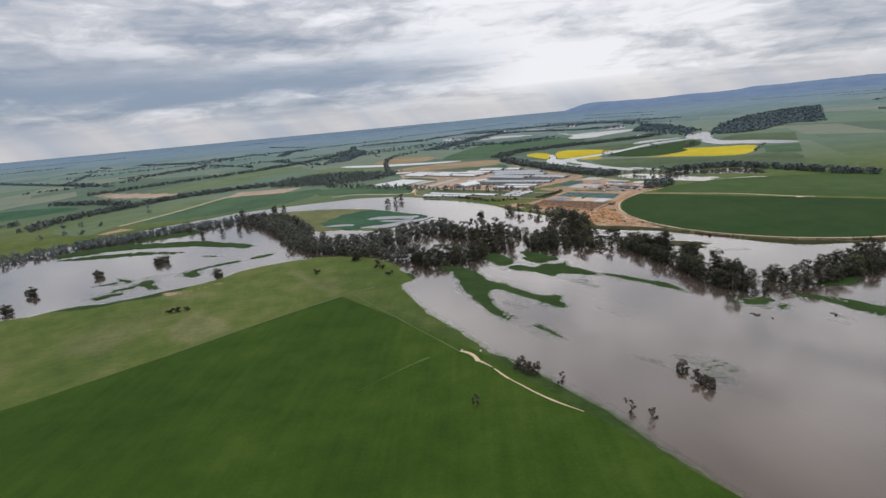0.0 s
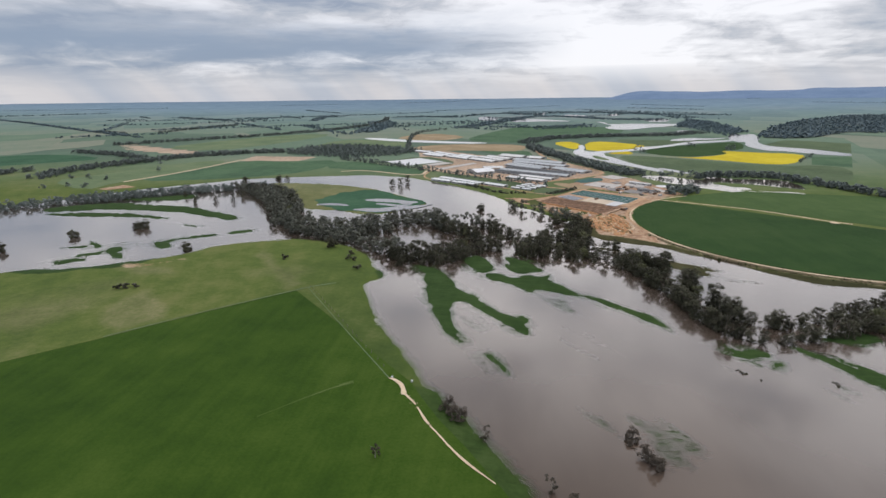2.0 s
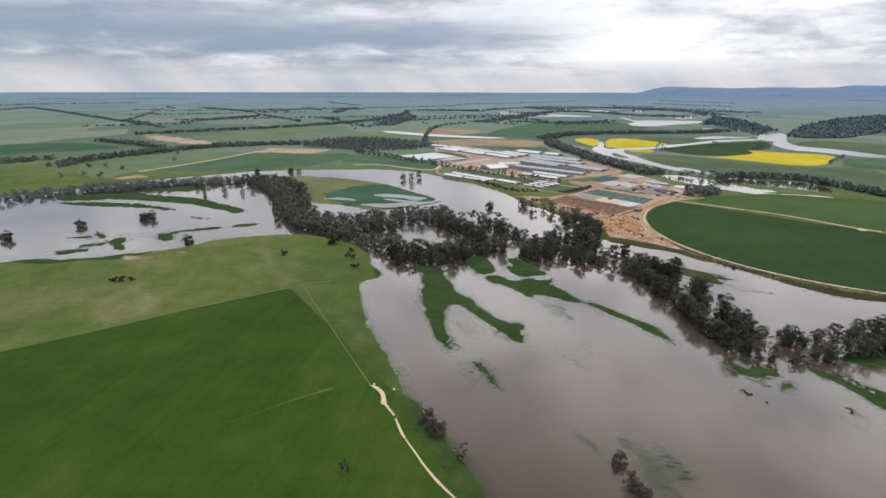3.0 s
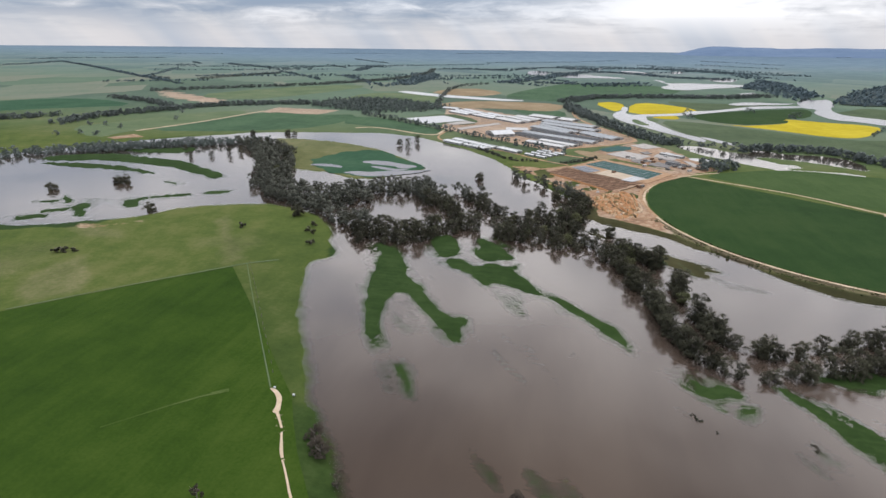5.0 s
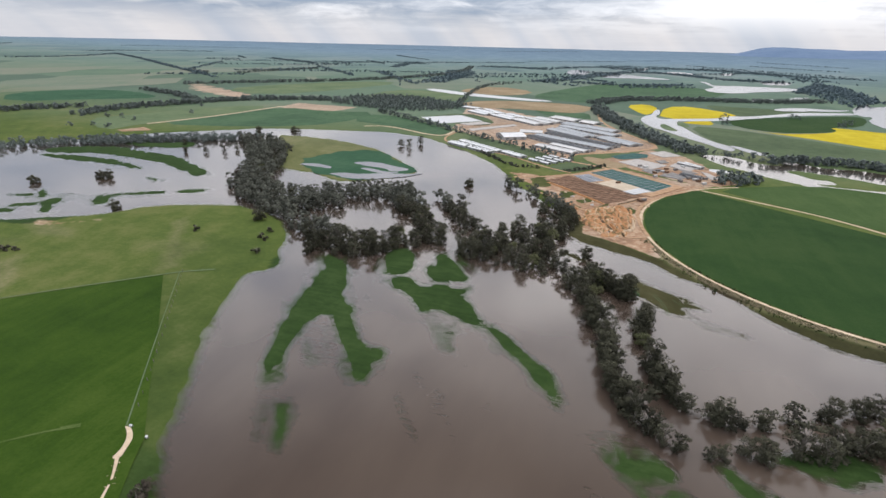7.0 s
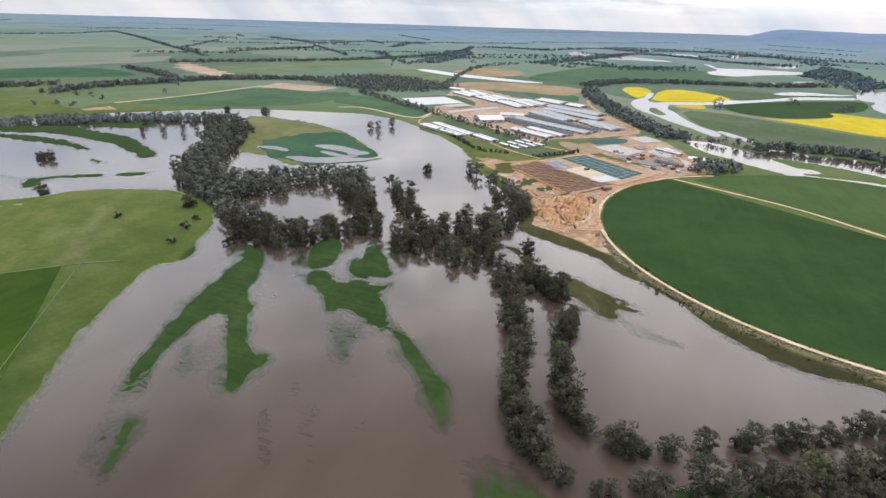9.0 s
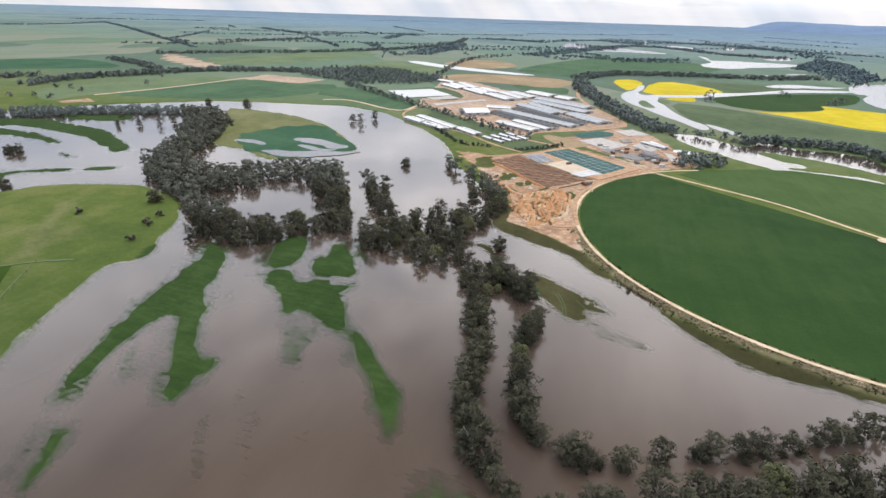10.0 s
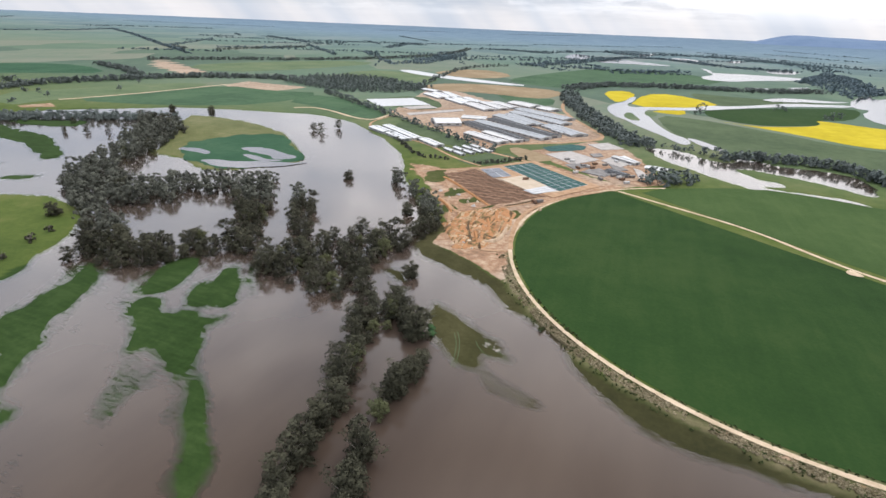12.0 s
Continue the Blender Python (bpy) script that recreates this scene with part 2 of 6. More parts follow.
def water_material():
    def build(N):
        silt = N.noise(N.add("ShaderNodeMapping", {"Vector": N.pos, "Rotation": (0, 0, -0.6), "Scale": (0.02, 0.006, 0)}).outputs[0], 1.0, 5.0, 0.6)
        color = N.ramp(silt, (0.35, (0.06, 0.0425, 0.032)), (0.65, (0.092, 0.067, 0.05)))
        ripple = N.noise(N.add("ShaderNodeMapping", {"Vector": N.pos, "Rotation": (0, 0, -0.6), "Scale": (0.35, 0.16, 0)}).outputs[0], 1.0, 5.0, 0.7)
        wind = N.noise(N.pos, 0.012, 4.0, 0.6)
        rough = N.add("ShaderNodeMapRange", {"Value": wind, "From Min": 0.35, "From Max": 0.65, "To Min": 0.07, "To Max": 0.16}).outputs[0]
        # grass shows through where the water is only a hand deep
        depth = N.add("ShaderNodeAttribute", attribute_name="depth").outputs["Fac"]
        drawn = N.add("ShaderNodeMapping", {"Vector": N.pos, "Rotation": (0, 0, 1.02), "Scale": (0.12, 1.2, 0)}).outputs[0]
        veil = N.math("ADD", N.math("MULTIPLY", N.math("SUBTRACT", N.noise(drawn, 1.0, 5.0, 0.7), 0.5), 1.7), N.math("DIVIDE", depth, 0.3))
        alpha = N.add("ShaderNodeMapRange", {"Value": veil, "From Min": 0.0, "From Max": 1.0, "To Min": 0.2, "To Max": 1.0}).outputs[0]
        # blades break the surface in the shallowest places, thinning out with depth
        blades = N.noise(N.add("ShaderNodeMapping", {"Vector": N.pos, "Rotation": (0, 0, 0.25), "Scale": (0.3, 1.15, 0)}).outputs[0], 1.0, 4.0, 0.7)
        stand = N.math("SUBTRACT", N.math("ADD", 0.5, N.math("MULTIPLY", N.math("SUBTRACT", blades, 0.5), 3.8)), N.math("MULTIPLY", N.math("SUBTRACT", depth, 0.02), 4.0))
        stand = N.add("ShaderNodeMapRange", {"Value": stand, "From Min": 0.15, "From Max": 0.75}).outputs[0]
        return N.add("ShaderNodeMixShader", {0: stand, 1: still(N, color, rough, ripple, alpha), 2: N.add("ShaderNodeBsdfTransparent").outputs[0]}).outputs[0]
    return material("flood_water", build)


def speckled(name, a, b, rough=0.7, scale=0.6, metallic=0.0, streak=(1, 1, 1), bump=0.2):
    def build(N):
        v = N.add("ShaderNodeMapping", {"Vector": N.pos, "Scale": streak}).outputs[0]
        f = N.math("ADD", N.math("MULTIPLY", N.noise(v, scale, 5.0, 0.65), 0.7), N.math("MULTIPLY", N.noise(v, scale * 9, 3.0), 0.3))
        return surface(N, N.ramp(f, (0.35, a), (0.65, b)), rough, f, bump, 0.1, Metallic=metallic)
    return material(name, build)


def leaf_material(name, dark, light):
    def build(N):
        isle = N.add("ShaderNodeNewGeometry").outputs["Random Per Island"]
        tree = N.add("ShaderNodeObjectInfo").outputs["Random"]
        tone = N.math("FRACT", N.math("ADD", tree, N.add("ShaderNodeAttribute", attribute_name="tone").outputs["Fac"]))
        spray = N.add("ShaderNodeAttribute", attribute_name="spray").outputs["Fac"]
        f = N.math("ADD", N.math("ADD", N.math("MULTIPLY", isle, 0.16), N.math("MULTIPLY", tone, 0.3)), N.math("MULTIPLY", spray, 0.45))
        color = N.ramp(f, (0.0, dark), (0.85, light), (1.0, tuple(c * 1.5 for c in light)))
        return surface(N, color, 0.75)
    return material(name, build)


GROUND, WATER = ground_material(), water_material()
CROP_DARK = grass_like("green_crop", (0.021, 0.047, 0.005), (0.034, 0.067, 0.007), (0.06, 0.096, 0.014), 0.012, 1.4, 2.2, 35)
CROP_PIVOT = grass_like("pivot_crop", (0.017, 0.041, 0.010), (0.024, 0.054, 0.013), (0.037, 0.067, 0.018), 0.01, 1.2, 3.0, 52)
CROP_TEAL = grass_like("blue_green_crop", (0.026, 0.068, 0.036), (0.038, 0.092, 0.048), (0.06, 0.115, 0.062), 0.03, 1.2)
# blue is raised in the next two to paint haze over far fields
CROP_MID = grass_like("mid_green_crop", (0.042, 0.08, 0.042), (0.062, 0.112, 0.058), (0.086, 0.14, 0.072), 0.02, 1.0, 3.0, 40)
PALE = grass_like("pale_pasture", (0.085, 0.122, 0.062), (0.12, 0.16, 0.08), (0.165, 0.188, 0.102), 0.02, 1.0)
OLIVE = grass_like("olive_pasture", (0.055, 0.08, 0.04), (0.08, 0.11, 0.055), (0.11, 0.14, 0.072), 0.02, 1.0)
CROP_EAST = grass_like("east_crop", (0.036, 0.068, 0.018), (0.05, 0.087, 0.025), (0.07, 0.108, 0.034), 0.012, 1.2, 3.0, 52)
# dark colour stands in for the shade between the slope's trees
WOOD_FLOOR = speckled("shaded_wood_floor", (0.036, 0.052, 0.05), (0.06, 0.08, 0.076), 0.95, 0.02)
CANOLA = grass_like("canola_bloom", (0.36, 0.28, 0.012), (0.48, 0.375, 0.016), (0.58, 0.46, 0.035), 0.02, 1.0)
STUBBLE = grass_like("brown_stubble", (0.2, 0.15, 0.085), (0.28, 0.205, 0.12), (0.35, 0.27, 0.17), 0.02, 0.8)
TRACK = speckled("sandy_track", (0.44, 0.33, 0.215), (0.68, 0.545, 0.385), 0.95, 0.3)
LANE = speckled("clay_lane", (0.3, 0.18, 0.1), (0.52, 0.34, 0.21), 0.95, 0.25)
EARTH = speckled("turned_earth", (0.075, 0.045, 0.03), (0.34, 0.21, 0.14), 0.95, 0.35, streak=(0.5, 1.3, 1))


def clay_material():
    """Diggings: long narrow cuts of orange clay, dark floors, pale spoil and weeds."""
    def build(N):
        jog = N.add("ShaderNodeTexNoise", {"Vector": N.pos, "Scale": 0.3, "Detail": 4.0}).outputs["Color"]
        at = N.add("ShaderNodeVectorMath", {0: N.pos, 1: N.add("ShaderNodeVectorMath", {0: jog, "Scale": 1.2}, operation="SCALE").outputs[0]}, operation="ADD").outputs[0]
        cell = lambda turn, sx, sy: N.add("ShaderNodeSeparateColor", {"Color": N.add("ShaderNodeTexVoronoi", {"Vector": N.add("ShaderNodeMapping", {"Vector": at, "Rotation": (0, 0, turn), "Scale": (sx, sy, 0)}).outputs[0], "Scale": 1.0, "Randomness": 0.9}, distance="CHEBYCHEV").outputs["Color"]}).outputs
        cuts, blocks = cell(-0.15, 0.85, 0.16), cell(1.2, 0.12, 0.5)
        fine = N.noise(N.pos, 1.1, 5.0, 0.75)
        f = N.math("ADD", N.math("MULTIPLY", cuts[0], 0.62), N.math("MULTIPLY", blocks[1], 0.38))
        f = N.math("ADD", f, N.math("MULTIPLY", N.math("SUBTRACT", fine, 0.5), 0.7))
        color = N.ramp(f, (0.12, (0.1, 0.065, 0.035)), (0.24, (0.2, 0.12, 0.065)), (0.34, (0.17, 0.14, 0.06)), (0.42, (0.38, 0.19, 0.09)), (0.56, (0.46, 0.23, 0.105)), (0.68, (0.34, 0.2, 0.11)), (0.82, (0.56, 0.4, 0.25)), (0.95, (0.26, 0.17, 0.085)))
        return surface(N, color, 0.95, fine, 0.5, 0.3)
    return material("orange_clay", build)


ORANGE = clay_material()


def furrowed_material():
    """Scraped brown earth, streaked along the run of the machines."""
    def build(N):
        run = N.add("ShaderNodeMapping", {"Vector": N.pos, "Rotation": (0, 0, 0.82), "Scale": (0.05, 0.7, 0)}).outputs[0]
        fine = N.noise(N.pos, 0.9, 5.0, 0.7)
        f = N.math("ADD", N.math("MULTIPLY", N.noise(run, 1.0, 5.0, 0.65), 0.7), N.math("MULTIPLY", fine, 0.3))
        return surface(N, N.ramp(f, (0.38, (0.075, 0.045, 0.03)), (0.5, (0.15, 0.09, 0.058)), (0.58, (0.25, 0.15, 0.095)), (0.68, (0.42, 0.29, 0.2))), 0.95, f, 0.5, 0.4)
    return material("scraped_earth", build)


FURROWED = furrowed_material()
ROOF_WHITE = speckled("white_roof_sheet", (0.54, 0.54, 0.53), (0.74, 0.73, 0.71), 0.45, 0.4)
ROOF_DULL = speckled("pale_roof_sheet", (0.46, 0.45, 0.43), (0.66, 0.64, 0.61), 0.5, 0.25)
SAND = speckled("pale_sand", (0.46, 0.37, 0.27), (0.6, 0.5, 0.38), 0.95, 0.2)
ROOF_GREY = speckled("grey_roof_sheet", (0.3, 0.31, 0.32), (0.48, 0.49, 0.49), 0.8, 0.4)
ROOF_DARK = speckled("dark_roof_sheet", (0.06, 0.063, 0.065), (0.13, 0.13, 0.13), 0.9, 0.4)
WALL = speckled("shed_wall", (0.3, 0.3, 0.29), (0.5, 0.49, 0.47), 0.7, 0.5)
GATE = speckled("shed_door", (0.08, 0.08, 0.085), (0.16, 0.16, 0.165), 0.7, 0.8)
STILL = material("still_water", lambda N: still(N, N.ramp(N.noise(N.pos, 0.02), (0.4, (0.1, 0.085, 0.075)), (0.6, (0.15, 0.13, 0.115))), 0.12, N.noise(N.pos, 0.3), None, (0.78, 0.78, 0.79, 1)))
LINER = speckled("white_liner", (0.46, 0.46, 0.46), (0.63, 0.62, 0.6), 0.5, 0.3)
POND_TEAL = speckled("teal_pond_water", (0.025, 0.07, 0.064), (0.06, 0.13, 0.115), 0.8, 0.3)
POND_BLUE = speckled("grey_blue_pond_water", (0.17, 0.18, 0.195), (0.3, 0.31, 0.33), 0.8, 0.2)
BARK = speckled("bark", (0.12, 0.1, 0.08), (0.3, 0.27, 0.23), 0.9, 2.0)
LEAF = leaf_material("gum_leaves", (0.012, 0.012, 0.008), (0.102, 0.099, 0.063))
# raised towards grey, haze painted into the back wood's leaves
LEAF_GREY = leaf_material("hazed_gum_leaves", (0.04, 0.043, 0.034), (0.165, 0.167, 0.13))
LEAF_LIGHT = leaf_material("young_leaves", (0.06, 0.068, 0.03), (0.15, 0.15, 0.075))
LEAF_BROWN = leaf_material("brown_leaves", (0.045, 0.036, 0.028), (0.115, 0.095, 0.072))
LEAF_BRIGHT = leaf_material("bright_leaves", (0.03, 0.07, 0.03), (0.1, 0.18, 0.07))
DRIFT = speckled("bleached_wood", (0.4, 0.36, 0.31), (0.62, 0.58, 0.52), 0.9, 2.0)
LEAF_DRY = leaf_material("bare_twigs", (0.04, 0.035, 0.025), (0.1, 0.085, 0.06))
# leaf colour of the belts is lightened to paint in haze
WOODS = leaf_material("hazed_woodland", (0.1, 0.118, 0.108), (0.185, 0.21, 0.19))
# blue here is haze painted into the leaves of the farthest trees
FAR_WOODS = leaf_material("hazed_far_woodland", (0.105, 0.145, 0.16), (0.16, 0.205, 0.22))
# hills carry the blue of the distance haze in their base colour
HILL = speckled("hazed_hill", (0.13, 0.19, 0.285), (0.17, 0.235, 0.335), 0.95, 0.01)
CONCRETE = speckled("pale_concrete", (0.34, 0.31, 0.28), (0.52, 0.48, 0.44), 0.85, 0.3)
SLAB = speckled("grey_slab", (0.16, 0.15, 0.14), (0.3, 0.28, 0.26), 0.85, 0.3)
POST = speckled("weathered_post", (0.12, 0.11, 0.09), (0.24, 0.22, 0.19), 0.9, 3.0)

# ---------------------------------------------------------------- geometry helpers


def part(name, bm, mat, parent=None, label=""):
    """Links a bmesh as one mesh object, under parent if given."""
    me = bpy.data.meshes.new(name)
    bm.to_mesh(me)
    bm.free()
    me.materials.append(mat)
    ob = new(name, me)
    if parent is not None:
        ob.parent = parent
    return tagged(ob, label)


def sheet(name, verts, faces, mat, parent=None, smooth=False):
    me = bpy.data.meshes.new(name)
    me.from_pydata([tuple(map(float, v)) for v in verts], [], [tuple(map(int, f)) for f in faces])
    me.materials.append(mat)
    me.validate()
    if smooth:
        me.polygons.foreach_set("use_smooth", [True] * len(me.polygons))
    ob = new(name, me)
    if parent is not None:
        ob.parent = parent
    return ob


def rounded(points, times=2, closed=True):
    """Corners cut again and again, so that an outline bends softly."""
    p = np.array(points, float)
    for _ in range(times):
        q = np.roll(p, -1, 0) if closed else p[1:]
        a = p if closed else p[:-1]
        out = np.empty((2 * len(a), 2))
        out[0::2], out[1::2] = 0.75 * a + 0.25 * q, 0.25 * a + 0.75 * q
        p = out if closed else np.vstack([p[:1], out, p[-1:]])
    return p


LATTICE = np.random.RandomState(7).rand(256, 256)


def value_noise(x, y):
    xi, yi = np.floor(x).astype(int), np.floor(y).astype(int)
    fx, fy = x - xi, y - yi
    fx, fy = fx * fx * (3 - 2 * fx), fy * fy * (3 - 2 * fy)
    g = lambda a, b: LATTICE[(xi + a) % 256, (yi + b) % 256]
    return (g(0, 0) * (1 - fx) + g(1, 0) * fx) * (1 - fy) + (g(0, 1) * (1 - fx) + g(1, 1) * fx) * fy - 0.5


def fbm(x, y, size, octaves=4):
    out, amp = 0, 1.0
    for k in range(octaves):
        out = out + amp * value_noise(x / size + 17.3 * k, y / size + 9.1 * k)
        size, amp = size / 2.1, amp * 0.55
    return out


def inside_distance(x, y, poly):
    """Distance to an outline, positive within it."""
    p = np.asarray(poly, float)
    q = np.roll(p, -1, 0)
    best = np.full(x.shape, 1e9)
    odd = np.zeros(x.shape, bool)
    for (ax, ay), (bx, by) in zip(p, q):
        dx, dy = bx - ax, by - ay
        f = np.clip(((x - ax) * dx + (y - ay) * dy) / (dx * dx + dy * dy + 1e-9), 0, 1)
        best = np.minimum(best, (x - ax - f * dx) ** 2 + (y - ay - f * dy) ** 2)
        if dy:
            odd ^= ((ay > y) != (by > y)) & (x < ax + dx * (y - ay) / dy)
    return np.sqrt(best) * np.where(odd, 1, -1)


STRAW_PATCHES = [[(-88.3, 243.1), (-87.8, 251.4), (-60.2, 219.3), (-51.1, 209.0), (-54.7, 201.8), (-71.2, 222.6)], [(-143.4, 220.4), (-136.2, 224.6), (-116.7, 222.6), (-111.8, 214.9), (-128.6, 212.4)], [(-113.3, 173.9), (-115.8, 187.6), (-109.3, 197.4), (-83.9, 173.2), (-89.5, 165.8), (-94.7, 159.7)]]
DRY = 0.5                            # height of the fields over the flood
MID = np.array((75.0, 75.0))
NEAR, RIM, LIFT = 1700.0, 4750.0, 45.0


def rise(x, y):
    """The plain is level to NEAR, then lifted towards RIM to fit the camera's horizon."""
    r = np.hypot(np.asarray(x, float) - MID[0], np.asarray(y, float) - MID[1])
    f = np.clip((r - NEAR) / (RIM - NEAR), 0, 1)
    return LIFT * (0.35 * f + 0.65 * f * f)


def drape(name, outline, mat, lift, parent=None, soft=1, ragged=0.0):
    """A field that lies on the plain inside an outline."""
    p = rounded(outline, soft)
    if ragged:
        p = p + ragged * np.c_[fbm(p[:, 0], p[:, 1], 14.0, 4), fbm(p[:, 1] + 50, p[:, 0], 14.0, 4)]
    bm = bmesh.new()
    vs = [bm.verts.new((x, y, DRY + lift + float(rise(x, y)))) for x, y in p]
    bmesh.ops.triangle_fill(bm, use_beauty=True, edges=[bm.edges.new((a, b)) for a, b in zip(vs, vs[1:] + vs[:1])])
    for f in bm.faces:
        if f.normal.z < 0:
            f.normal_flip()
    return part(name, bm, mat, parent)


def ribbon(name, line, width, mat, lift, soft=2, wobble=0.3, parent=None):
    """A road or track along a line."""
    p = rounded(line, soft, closed=False)
    t = np.gradient(p, axis=0)
    t /= np.linalg.norm(t, axis=1)[:, None]
    n = np.c_[-t[:, 1], t[:, 0]]
    w = width / 2 * (1 + wobble * fbm(p[:, 0], p[:, 1], 6.0, 2))
    a, b = p + n * w[:, None], p - n * w[:, None]
    verts = [(x, y, DRY + lift + float(rise(x, y))) for x, y in np.vstack([a, b])]
    k = len(p)
    return sheet(name, verts, [(i, k + i, k + i + 1, i + 1) for i in range(k - 1)], mat, parent)


def along(line, gap, spread_by, seed, rows=1):
    """Spots along a line, in one or more uneven rows."""
    rng = random.Random(seed)
    p = rounded(line, 1, closed=False)
    d = np.r_[0, np.cumsum(np.linalg.norm(np.diff(p, axis=0), axis=1))]
    out = []
    for r in range(rows):
        s = rng.uniform(0, gap)
        while s < d[-1]:
            out.append((float(np.interp(s, d, p[:, 0])) + rng.uniform(-1, 1) * spread_by, float(np.interp(s, d, p[:, 1])) + rng.uniform(-1, 1) * spread_by))
            s += gap * rng.uniform(0.75, 1.25)
    return out


# ---------------------------------------------------------------- lie of the land
FLOOD_WEST = [(34.8, 108.4), (27.8, 117.6), (19.1, 128.8), (10.2, 140.4), (-2.6, 159.6), (-10.2, 171.6), (-23.8, 201.5), (-30, 214.4), (-20, 220.7), (-27.6, 231.2), (-31.3, 243.7), (-44.8, 259.5), (-63, 272.6), (-93.5, 274), (-121.1, 257.8), (-122.9, 249.4), (-133.3, 237.9), (-146.7, 227.6), (-163.9, 216.6), (-181.6, 216.7), (-200.1, 200.4)]
FLOOD_NORTH = [(-331.6, 323.9), (-304.1, 362.9), (-288.4, 398), (-259.9, 427), (-216.5, 466.1), (-220.4, 468.3), (-176.8, 484), (-131.3, 497.5), (-101.3, 500.9), (-65.8, 493.2), (-7.3, 442.1), (27.4, 395), (29.3, 376.3), (52, 345.4), (67.4, 324.1), (76.9, 318), (76.5, 306.8), (73.8, 289.6), (92.8, 279.2), (104.8, 276.2), (114.6, 264.2), (128.3, 256.4), (134.1, 243.8), (140.9, 237.1), (151.2, 230.6), (161, 227.6), (169.4, 227.5), (175.8, 224.5)]
FLOOD = FLOOD_WEST + [(-430, 150), (-430, 300)] + FLOOD_NORTH + [(215, 226), (320, 215), (700, 200), (700, -250), (70, -250), (60, 50)]
EYOT_NORTH = [(-285.1, 327.6), (-290.1, 340.0), (-273.1, 351.2), (-252.2, 359.4), (-217.7, 353.1), (-192.8, 350.6), (-168.7, 339.6), (-149.9, 328.5), (-138.5, 321.1), (-136.4, 313.0), (-147.0, 314.3), (-166.4, 323.8), (-185.3, 331.4), (-205.1, 334.3), (-222.7, 336.4), (-244.4, 337.6), (-266.0, 327.5)]
EYOT_NORTH_B = [(-275.2, 319.4), (-262.9, 324.8), (-242.5, 327.1), (-221.1, 327.9), (-196.2, 320.0), (-180.3, 315.2), (-183.4, 312.8), (-200.9, 313.9), (-222.0, 315.9), (-242.7, 314.9), (-265.3, 316.9)]
EYOT_SMALL = [(-157.4, 260.2), (-153.4, 266.5), (-146.7, 270.5), (-143.9, 260.9), (-139.4, 257.1), (-141.5, 250.8), (-145.6, 250.6)]
EYOT_STRIP = [(-189.2, 252.1), (-130.8, 276.6), (-128.5, 274), (-173.5, 250.6)]
CRESCENT = [(-183.6, 449.2), (-164.8, 452.5), (-126.8, 451), (-79.7, 430.6), (-54.7, 404.7), (-21.7, 370.8), (-30.4, 360.6), (-43, 341.1), (-52.9, 334.6), (-69.8, 339.1), (-90.4, 348.2), (-105.9, 347), (-122, 374.5)]
STRIPS = [[(-264.1, 371.5), (-229.5, 388.8), (-211.4, 394.2), (-206.5, 372.9), (-233.2, 365.0)], [(-148.3, 272.3), (-131.8, 281.4), (-128.3, 277.9), (-143.8, 269.2)], [(-197.4, 249.1), (-187.3, 254.0), (-182.8, 251.1), (-191.4, 245.7)], [(-179.7, 237.6), (-169.9, 244.9), (-165.9, 242.3), (-173.1, 234.9)], [(-191.5, 261.4), (-180.9, 256.8), (-173.5, 248.7), (-184.7, 255.8)], [(-170.4, 243.8), (-172.7, 251.9), (-162.3, 251.8), (-161.6, 243.4), (-150.2, 235.1), (-154.8, 233.9), (-163.8, 241.0)], [(-183.7, 227.7), (-170.7, 232.9), (-164.0, 231.4), (-175.0, 223.4)], [(-165.8, 303.3), (-151.0, 298.0), (-148.4, 293.6), (-162.3, 298.8)], [(-126.2, 285.2), (-115.4, 294.1), (-114.2, 286.3), (-121.9, 281.9)]]
GRASS_A = [(18.7, 229.1), (13.4, 234.6), (10.2, 245.4), (13.3, 252.3), (19.5, 252.5), (22.4, 244.8), (25.7, 234.8)]
GRASS_B = [(36.4, 231.0), (32.8, 234.3), (30.6, 238.0), (30.0, 246.2), (30.0, 254.6), (34.9, 254.2), (41.3, 247.3), (45.4, 240.0), (45.1, 234.9), (41.7, 232.4)]
GRASS_C = [(51.2, 218.1), (56.8, 211.0), (63.4, 206.0), (70.0, 199.8), (74.8, 194.7), (78.8, 191.0), (81.2, 187.1), (81.7, 182.7), (81.0, 179.1), (79.8, 180.3), (76.7, 184.4), (74.2, 189.2), (71.2, 193.3), (66.7, 197.2), (62.5, 201.8), (57.8, 205.3), (53.3, 207.8), (47.2, 209.9), (42.9, 212.0), (40.5, 209.4), (39.5, 206.8), (35.9, 211.8), (31.3, 218.7), (24.6, 221.7), (20.1, 223.9), (19.8, 225.9), (23.5, 228.6), (27.4, 230.0), (31.6, 226.8), (37.1, 226.8), (47.7, 231.0), (49.3, 227.8), (48.8, 223.4)]
GRASS_D = [(-10.6, 234.3), (-5.9, 221.8), (-2.0, 208.9), (2.9, 195.2), (6.0, 185.6), (9.5, 176.5), (13.6, 169.8), (17.3, 166.2), (16.8, 169.0), (14.3, 176.7), (12.4, 182.8), (11.8, 189.8), (11.5, 197.8), (15.9, 196.8), (23.8, 186.5), (29.7, 179.3), (34.6, 171.9), (36.7, 174.1), (37.0, 178.9), (37.4, 183.9), (36.3, 185.8), (32.7, 186.3), (27.9, 189.9), (21.5, 199.6), (11.7, 214.5), (6.9, 222.7), (8.5, 224.2), (0.2, 236.2), (-7.4, 237.7)]
